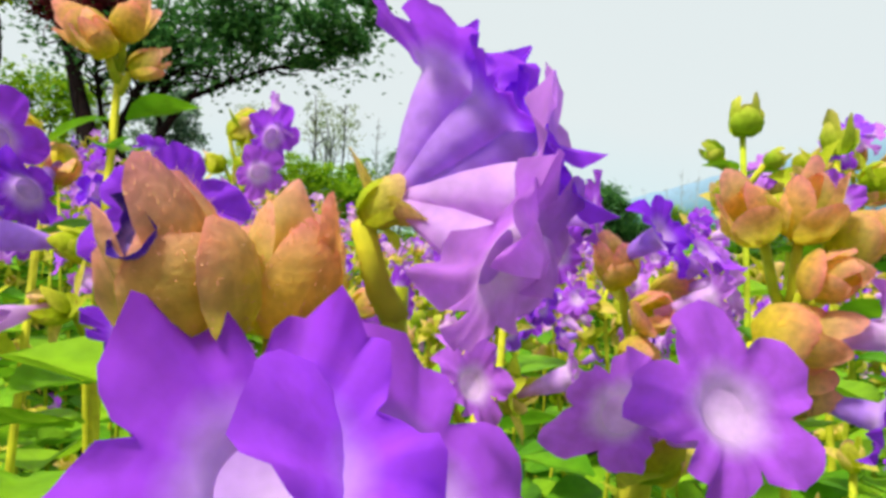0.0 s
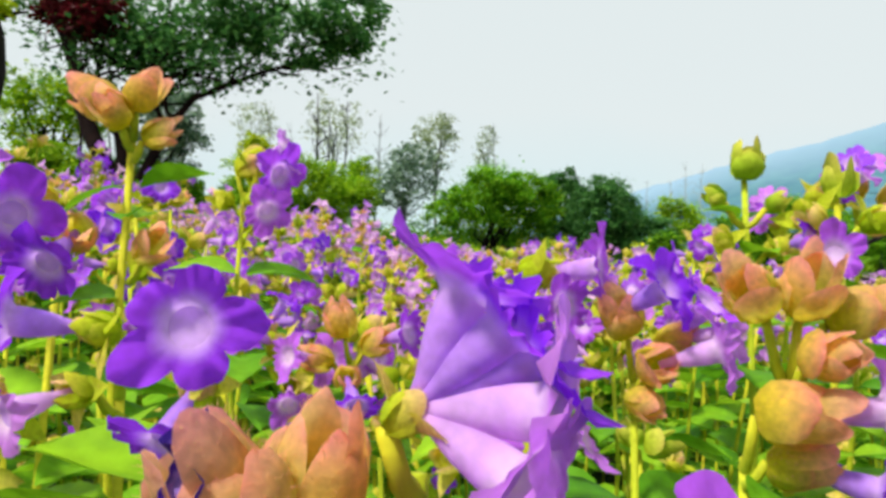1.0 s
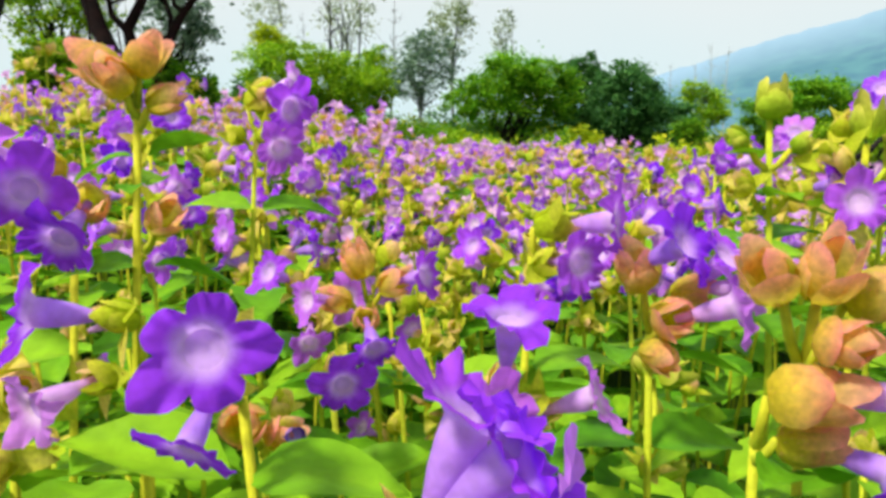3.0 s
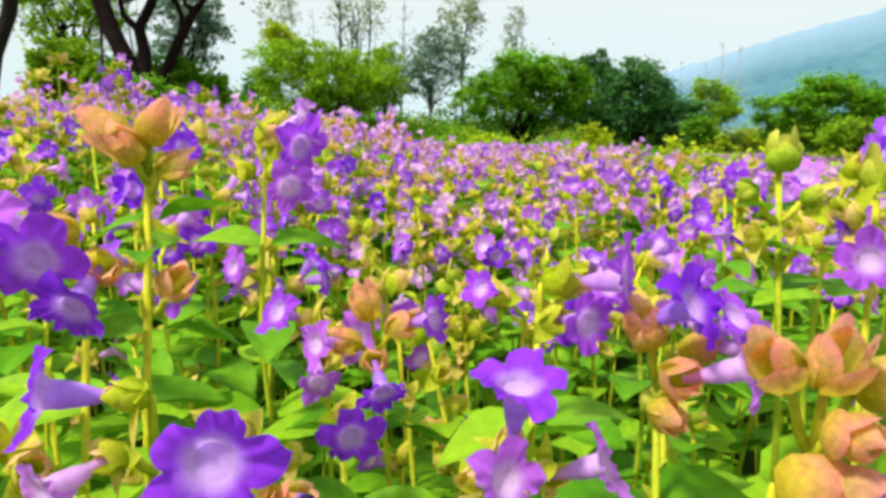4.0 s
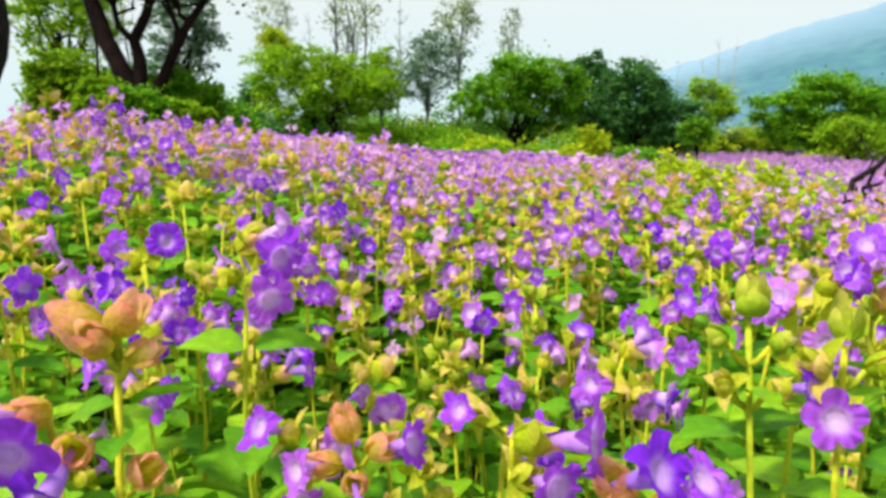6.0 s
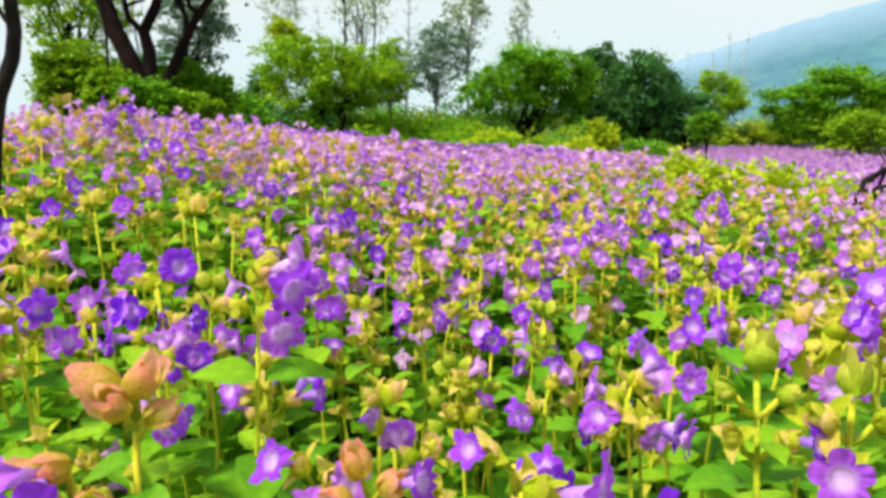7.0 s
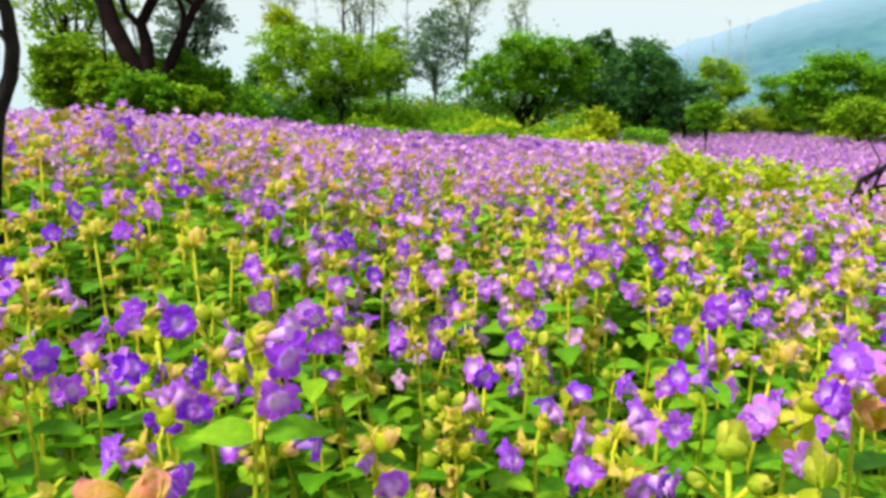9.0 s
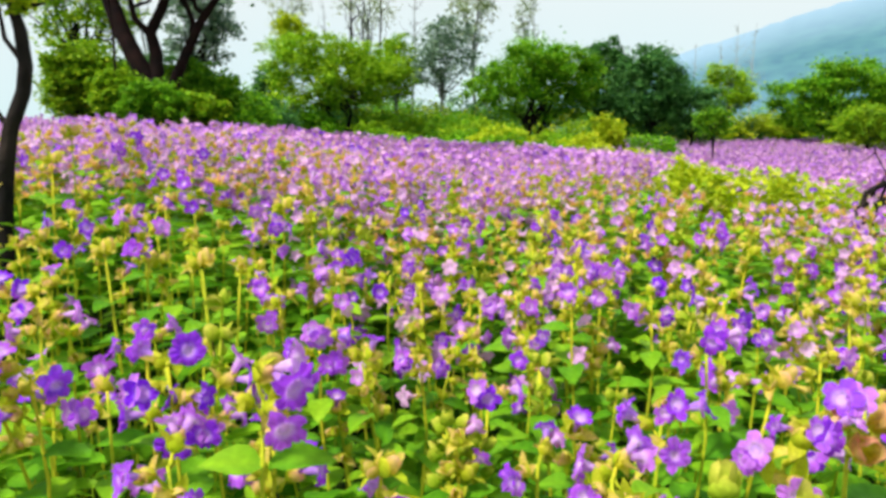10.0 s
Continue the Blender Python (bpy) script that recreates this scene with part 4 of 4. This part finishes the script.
hero(-0.080, 0.275, 0.716, [("pink", (-0.084, 0.274, 0.722), (-0.9, -0.2, 0.5), 0.95, []), ("pink", (-0.078, 0.272, 0.722), (0.4, -0.1, 0.9), 0.85, []), ("pink", (-0.082, 0.270, 0.716), (-0.2, -0.6, 0.7), 0.8, []), ("pink", (-0.076, 0.273, 0.712), (0.8, 0.1, 0.4), 0.7, []), ("pink", (-0.074, 0.270, 0.672), (0.6, -0.5, 0.5), 0.8, [])],
     ((0.020, 8, 0.58), (0.030, 95, 0.45), (0.058, 12, 0.66), (0.1, 100, 0.8), (0.16, 10, 1.3), (0.22, 100, 1.3)), "tall yellow-stemmed shoot topped by pink-tipped bracts")
hero(-0.112, 0.290, 0.672, [("pink", (-0.112, 0.284, 0.690), (-0.3, -0.8, 0.2), 0.9, [((-0.5, -0.9, 0.25), 1.05), ((0.25, -1, -0.35), 1.0)]), ("pink", (-0.102, 0.280, 0.678), (0.4, -0.7, 0.2), 0.9, [((-0.1, -0.9, -0.6), 0.9)]), ("pink", (-0.122, 0.286, 0.684), (-0.8, -0.3, 0.4), 0.8, [((-0.9, -0.4, 0.2), 1.0)])])
hero(0.120, 0.215, 0.642, [("pink", (0.112, 0.212, 0.660), (-0.6, -0.4, 0.7), 0.95, []), ("pink", (0.120, 0.210, 0.660), (0.1, -0.5, 0.9), 1.0, []), ("pink", (0.128, 0.212, 0.658), (0.9, -0.3, 0.4), 0.95, []), ("pink", (0.120, 0.206, 0.650), (0.3, -0.9, 0.1), 0.9, [])], ((0.03, 40, 0.55), (0.07, 130, 0.8), (0.13, 40, 1.2), (0.2, 130, 1.3)), "shrub with a broad cluster of yellow and pink bracts")
hero(0.108, 0.214, 0.622, [("pink", (0.108, 0.208, 0.634), (0.8, -0.4, 0.15), 1.15, [((0.95, -0.25, 0.1), 0.85)]), ("pink", (0.112, 0.21, 0.622), (0.9, -0.2, -0.1), 0.9, [((0.9, -0.5, -0.2), 0.8)])], ((0.02, 30, 0.6), (0.06, 120, 0.9), (0.12, 30, 1.2)))
hero(0.225, 0.425, 0.690, [("head", (0.212, 0.418, 0.694), (-0.5, -0.5, 0.6), 0.9, [((-0.5, -0.7, 0.4), 0.67), ((-0.8, -0.5, -0.1), 0.65)]), ("head", (0.228, 0.416, 0.704), (0.1, -0.6, 0.7), 1.0, [((0.1, -0.9, 0.5), 0.68, "pale"), ((0.5, -0.8, 0.2), 0.65)]), ("head", (0.240, 0.420, 0.706), (0.6, -0.3, 0.7), 1.0, [((0.6, -0.6, 0.7), 0.67)]), ("head", (0.226, 0.414, 0.682), (-0.2, -0.9, 0.2), 0.9, [((-0.3, -0.9, 0.0), 0.65)])], label="shrub crowded with violet white-throated flowers")
hero(0.268, 0.440, 0.705, [("pink", (0.262, 0.434, 0.712), (-0.3, -0.6, 0.8), 1.1, [((-0.5, -0.6, 0.6), 0.68, "pale"), ((0.1, -0.8, 0.7), 0.67)]), ("pink", (0.276, 0.434, 0.708), (0.6, -0.6, 0.5), 1.1, [((0.5, -0.8, 0.4), 0.67)]), ("pink", (0.268, 0.430, 0.696), (0.0, -0.9, 0.3), 1.1, [])], label="shrub crowded with violet white-throated flowers")
hero(-0.062, 0.226, 0.636, [("head", (-0.060, 0.222, 0.652), (-0.8, -0.4, 0.1), 0.75, [((-1, -0.25, 0.12), 0.95)]), ("head", (-0.066, 0.22, 0.636), (-0.5, -0.8, 0.1), 0.7, [((-0.6, -0.8, -0.2), 0.8)])], ((0.02, 70, 0.7), (0.07, 160, 1.0), (0.14, 70, 1.2)))
hero(-0.100, 0.225, 0.630, [("head", (-0.104, 0.222, 0.634), (-0.3, -0.5, 0.8), 0.9, []), ("head", (-0.096, 0.220, 0.628), (0.5, -0.6, 0.5), 0.9, []), ("head", (-0.1, 0.218, 0.612), (0.3, -0.9, 0.2), 0.8, [])], ((0.03, 0, 0.9), (0.08, 90, 1.2), (0.15, 0, 1.3)), "shrub with plain yellow-green bracts")
hero(0.044, 0.272, 0.608, [("head", (0.043, 0.268, 0.612), (0.1, -0.3, 0.9), 0.9, [((0.08, -0.25, 1), 1.1)]), ("head", (0.05, 0.268, 0.606), (0.7, -0.5, 0.4), 0.9, [((0.9, -0.3, 0.4), 0.9)]), ("head", (0.036, 0.268, 0.604), (-0.6, -0.5, 0.4), 0.8, [((0.6, -0.8, 0.4), 0.9)])])
hero(-0.052, 0.440, 0.606, [("head", (-0.058, 0.434, 0.616), (-0.4, -0.4, 0.9), 1.0, [((-0.6, -0.7, 0.4), 0.9)]), ("head", (-0.046, 0.436, 0.610), (0.3, -0.6, 0.6), 1.0, [((0.6, -0.8, 0.1), 0.9)]), ("head", (-0.052, 0.43, 0.6), (0, -0.9, 0.3), 0.9, [((0.1, -0.9, -0.4), 0.8)])])
hero(-0.018, 0.402, 0.622, [("pink", (-0.020, 0.398, 0.632), (-0.2, -0.2, 1), 1.15, []), ("pink", (-0.010, 0.396, 0.626), (0.7, -0.4, 0.5), 1.0, [((0.9, -0.5, 0.3), 0.85)]), ("pink", (-0.026, 0.396, 0.620), (-0.7, -0.5, 0.3), 1.0, [((-0.7, -0.8, 0.1), 0.8)]), ("pink", (-0.018, 0.394, 0.612), (0.1, -0.9, 0.2), 0.9, [((0.3, -0.8, -0.6), 0.9)])])
hero(-0.028, 0.345, 0.590, [("head", (-0.028, 0.340, 0.600), (0.3, -0.5, 0.6), 0.7, [((0.3, -0.8, -0.2), 0.85)])])
hero(-0.040, 0.268, 0.598, [("pink", (-0.042, 0.262, 0.606), (0.0, -0.9, 0.3), 1.0, []), ("pink", (-0.036, 0.264, 0.600), (0.7, -0.5, 0.4), 0.8, [((0.6, -0.8, 0.2), -0.6)])])
hero(0.018, 0.710, 0.590, [("bud", (0.018, 0.708, 0.592), (0, 0, 1), 1.5, [])] + [("bud", (0.018 + 0.008 * math.cos(k * 2.2), 0.708 + 0.008 * math.sin(k * 2.2), 0.590 - 0.009 * k), (math.cos(k * 2.2), math.sin(k * 2.2), 0.7), 1.5, []) for k in range(9)], ((0.10, 20, 1.0), (0.15, 110, 1.3), (0.22, 20, 1.4)), "yellow-green spike of plump unopened buds")
hero(0.045, 0.715, 0.565, [("bud", (0.045, 0.713, 0.567), (0, 0, 1), 1.3, [])] + [("bud", (0.045 + 0.007 * math.cos(k * 2.2), 0.713 + 0.007 * math.sin(k * 2.2), 0.566 - 0.010 * k), (math.cos(k * 2.2), math.sin(k * 2.2), 0.7), 1.3, []) for k in range(6)], ((0.08, 20, 1.0), (0.15, 110, 1.3), (0.22, 20, 1.4)), "yellow-green spike of plump unopened buds")


def flower_spike(x, y, z, n, turn, seed, size=0.8, step=0.016):
    """A shoot with flowers set one above another."""
    r = random.Random(seed)
    heads = []
    for k in range(n):
        a = radians(turn + 130 * k + r.uniform(-30, 30))
        d = (math.cos(a), math.sin(a) - 0.5, 0.5)
        heads.append(("head", (x + 0.008 * math.cos(a), y + 0.008 * math.sin(a), z - step * k * 0.8), d, 1.15 * size, [((d[0] + r.uniform(-0.6, 0.6), d[1], r.uniform(-0.3, 0.6)), size * r.uniform(0.8, 1.1), *(["pale"] if r.random() < 0.3 else [])) for _ in range(2)]))
    hero(x, y, z - 0.006, heads, ((0.07, turn, 1.0), (0.12, turn + 90, 1.3), (0.18, turn, 1.4), (0.25, turn + 90, 1.4)), "tall shoot with violet flowers set one above another")


for k, (x, y, z, n) in enumerate([(-0.193, 0.558, 0.712, 7), (-0.165, 0.57, 0.68, 4), (0.143, 0.512, 0.640, 4), (0.155, 0.53, 0.625, 3), (0.061, 0.410, 0.640, 3), (-0.021, 0.89, 0.604, 3), (0.060, 0.739, 0.622, 2), (0.266, 0.703, 0.690, 3),
        (0.112, 0.91, 0.625, 3), (0.175, 0.984, 0.690, 4), (-0.479, 1.198, 0.755, 4), (-0.548, 1.069, 0.762, 5), (-0.271, 0.611, 0.660, 2), (0.054, 1.003, 0.655, 3), (-0.197, 1.305, 0.672, 3), (0.20, 0.60, 0.66, 4), (-0.30, 0.75, 0.68, 3), (-0.02, 0.55, 0.60, 2), (0.33, 0.85, 0.69, 4), (0.10, 0.62, 0.60, 2),
        (-0.735, 1.67, 0.9, 6), (-0.7, 1.6, 0.86, 4), (-0.574, 1.488, 0.812, 4), (-0.364, 1.353, 0.751, 3), (-0.518, 1.576, 0.839, 4), (0.596, 2.278, 0.66, 4), (0.2, 1.668, 0.69, 5), (0.061, 2.4, 0.69, 4), (0.604, 1.731, 0.66, 4), (0.28, 0.983, 0.66, 4), (0.234, 1.086, 0.69, 5), (-0.19, 1.29, 0.67, 3), (-0.425, 1.04, 0.756, 4), (-0.199, 0.91, 0.689, 4), (-0.124, 0.79, 0.666, 4), (-0.161, 1.12, 0.691, 4), (-0.084, 1.12, 0.669, 4), (0.108, 1.1, 0.641, 4), (-0.103, 1.75, 0.697, 5), (0.186, 1.15, 0.642, 4), (0.245, 1.54, 0.656, 5), (0.311, 0.77, 0.63, 4), (0.428, 1.0, 0.64, 4), (0.429, 0.82, 0.632, 4), (0.569, 1.67, 0.659, 5), (0.34, 0.64, 0.627, 4), (0.411, 0.69, 0.628, 4), (-0.168, 0.49, 0.658, 4), (-0.104, 0.53, 0.647, 4), (-0.39, 0.72, 0.721, 4), (-0.318, 0.58, 0.694, 4), (-0.461, 1.32, 0.787, 5), (-0.283, 1.19, 0.731, 4), (0.031, 1.71, 0.66, 5), (0.417, 1.68, 0.66, 5), (0.62, 1.34, 0.649, 5), (0.629, 1.12, 0.643, 4)]):
    flower_spike(x, y, z, n, 40 * k, 100 + k)


# low leafy shoots under the first flowers
def leafy(x, y, top, seed):
    r = random.Random(seed)
    hero(x, y, top, [("head", (x, y, top - 0.004), (r.uniform(-0.5, 0.5), -0.3, 1), 0.7, [])], tuple((0.012 + 0.045 * k, seed * 50 + 90 * k, 0.8 + 0.18 * k) for k in range(6)), "low leafy green shrub without flowers")


for k in range(60):
    x, y = rng.uniform(-0.26, 0.32), rng.uniform(0.17, 0.48)
    if abs(x - 0.03) < 0.62 * y + 0.05 and not any((x - a) ** 2 + (y - b) ** 2 < 0.032 ** 2 for a, b in HERO_SPOTS):
        leafy(x, y, 0.535 + 0.09 * rng.random() * min(1, y * 2.2), 200 + k)

# shrubs near the path, each a thing of its own
originals, near = {}, 0
spots = []
while near < 195:
    y = 0.34 + 1.25 * rng.random() ** 0.75
    x = rng.uniform(-0.72, 0.72) * (y + 0.12) + 0.03
    if any((x - a) ** 2 + (y - b) ** 2 < 0.062 ** 2 for a, b in spots):
        spots.append((9, 9))
        if len(spots) > 30000:
            break
        continue
    if any((x - a) ** 2 + (y - b) ** 2 < 0.045 ** 2 for a, b in HERO_SPOTS):
        continue
    spots.append((x, y))
    near += 1
    k = rng.choice((3, 5, 6, 8, 8, 9, 9, 3, 5, 2))
    if (-0.9 < x < -0.22 and 0.75 < y < 1.6) or (-0.17 < x < 0.02 and 0.5 < y < 0.85):
        k = rng.choice((8, 9, 8, 6))
    if x > -0.22 and y > 0.95:
        k = rng.choice((4, 7, 10, 3, 1, 0, 5))
    top = canopy(x, y) + rng.uniform(-0.07, 0.04) - (0.05 if y < 0.6 else 0)
    m = shoot_pose(x, y, land(x, y), top)
    if k not in originals:
        originals[k] = build_shrub(SHOOTS[k], k)
        tagged(originals[k], "leafy green shrub with upright spikes of pale buds" if k == 5 else "leafy green shrub with a few yellow bracts" if k == 8 else "leafy shrub with violet bell flowers and pinkish bracts", "shrub", "flowering shrubs")
        originals[k].matrix_basis = m
    else:
        copy_thing(originals[k], m)


def field_mesh(name, label, area, count, pieces, leaf_from, keep, seed, clear=0.0):
    """One joined carpet of shoots over an area given as (y0, y1, left, right)."""
    r = random.Random(seed)
    lists = {"leaf": [], "head": [], "pink": [], "bud": [], "flower": [], "lilac": []}
    local = [[(kind, np.array(m)) for kind, m, _ in shoot[1] if kind != "leaf" or m.translation.z > leaf_from] for shoot in SHOOTS]
    y0, y1, left, right = area
    for _ in range(count):
        y = math.sqrt(r.uniform(y0 ** 2, y1 ** 2))
        x = r.uniform(left, right) * (y + 0.12) + 0.03
        if clear:
            y = r.uniform(y0, y1)
            x = r.uniform(left, right)
            if (abs(x - 0.03) < 0.8 * (y + 0.16) + 0.06 and y > -0.1) or x * x + y * y < clear ** 2:
                continue
        patch = noise.noise((x * 0.8, y * 0.8, 7.7))
        if 0.8 < x < 2.3 and 2.7 < y < 4.3 and r.random() < 0.93:
            continue
        patch += 0.5 * noise.noise((x * 2.6, y * 2.6, 3.3))
        k = r.choice((0, 1, 4, 7, 10, 11, 10, 11)) if patch > 0.02 - 0.08 * min(y, 9) else r.choice((3, 5, 6, 8, 9))
        if -1.05 < x < -0.3 and 0 < y < 1.95 and r.random() < 0.8:
            k = 8
        top = canopy(x, y) + r.uniform(-0.09, 0.04) + (0.03 if k > 9 else 0)
        z = land(x, y)
        m = np.array(pose(x, y, z, r.uniform(-8, 8), r.uniform(-8, 8), r.uniform(0, 360)) @ Matrix.Scale((top - z) / 0.55, 4))
        for kind, q in local[k]:
            if r.random() < keep[kind]:
                # lilac share grows with distance, paling the far flowers in place of haze
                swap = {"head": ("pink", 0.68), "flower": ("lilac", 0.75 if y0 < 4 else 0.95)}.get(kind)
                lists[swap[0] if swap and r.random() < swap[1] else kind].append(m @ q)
    mats = {"leaf": leaf_mat, "head": bract_mat, "pink": pink_bract_mat, "bud": bud_mat, "flower": petal_mat, "lilac": lilac_mat}
    me = to_mesh(name, [(pieces[{"pink": "head", "lilac": "flower"}.get(k, k)], lists[k], mats[k]) for k in lists if lists[k]])
    tagged(new(name, me), label, "flower field", kind="stuff")


field_mesh("flower_field_middle", "dense shrubs covered in violet flowers and yellow bracts", (1.5, 4.2, -0.85, 0.85), 2300, {"leaf": LEAF_MID, "head": HEAD_MID, "bud": HEAD_MID, "flower": FLOWER_MID}, 0.25, {"leaf": 1, "head": 0.6, "bud": 0.7, "flower": 1}, 21)
field_mesh("flower_field_far", "carpet of violet flowering shrubs up to the trees, paled like haze", (4.2, 10.5, -0.9, 0.85), 9000, {"leaf": LEAF_FAR, "head": HEAD_FAR, "bud": HEAD_FAR, "flower": FLOWER_FAR}, 0.36, {"leaf": 0.3, "head": 0.45, "bud": 0.4, "flower": 0.7}, 22)
field_mesh("flower_field_beyond", "distant violet meadow below the hill, paled with lilac for haze", (9.5, 25, 0.17, 0.75), 8000, {"leaf": LEAF_FAR, "head": HEAD_FAR, "bud": HEAD_FAR, "flower": FLOWER_FAR}, 0.4, {"leaf": 0.3, "head": 0.4, "bud": 0.3, "flower": 0.8}, 23)
field_mesh("flower_field_around", "flowering shrubs of the same field round the viewpoint", (-3.5, 3.6, -4.2, 4.2), 3200, {"leaf": LEAF_FAR, "head": HEAD_FAR, "bud": HEAD_FAR, "flower": FLOWER_FAR}, 0.3, {"leaf": 0.6, "head": 0.3, "bud": 0.4, "flower": 0.9}, 24, 0.3)
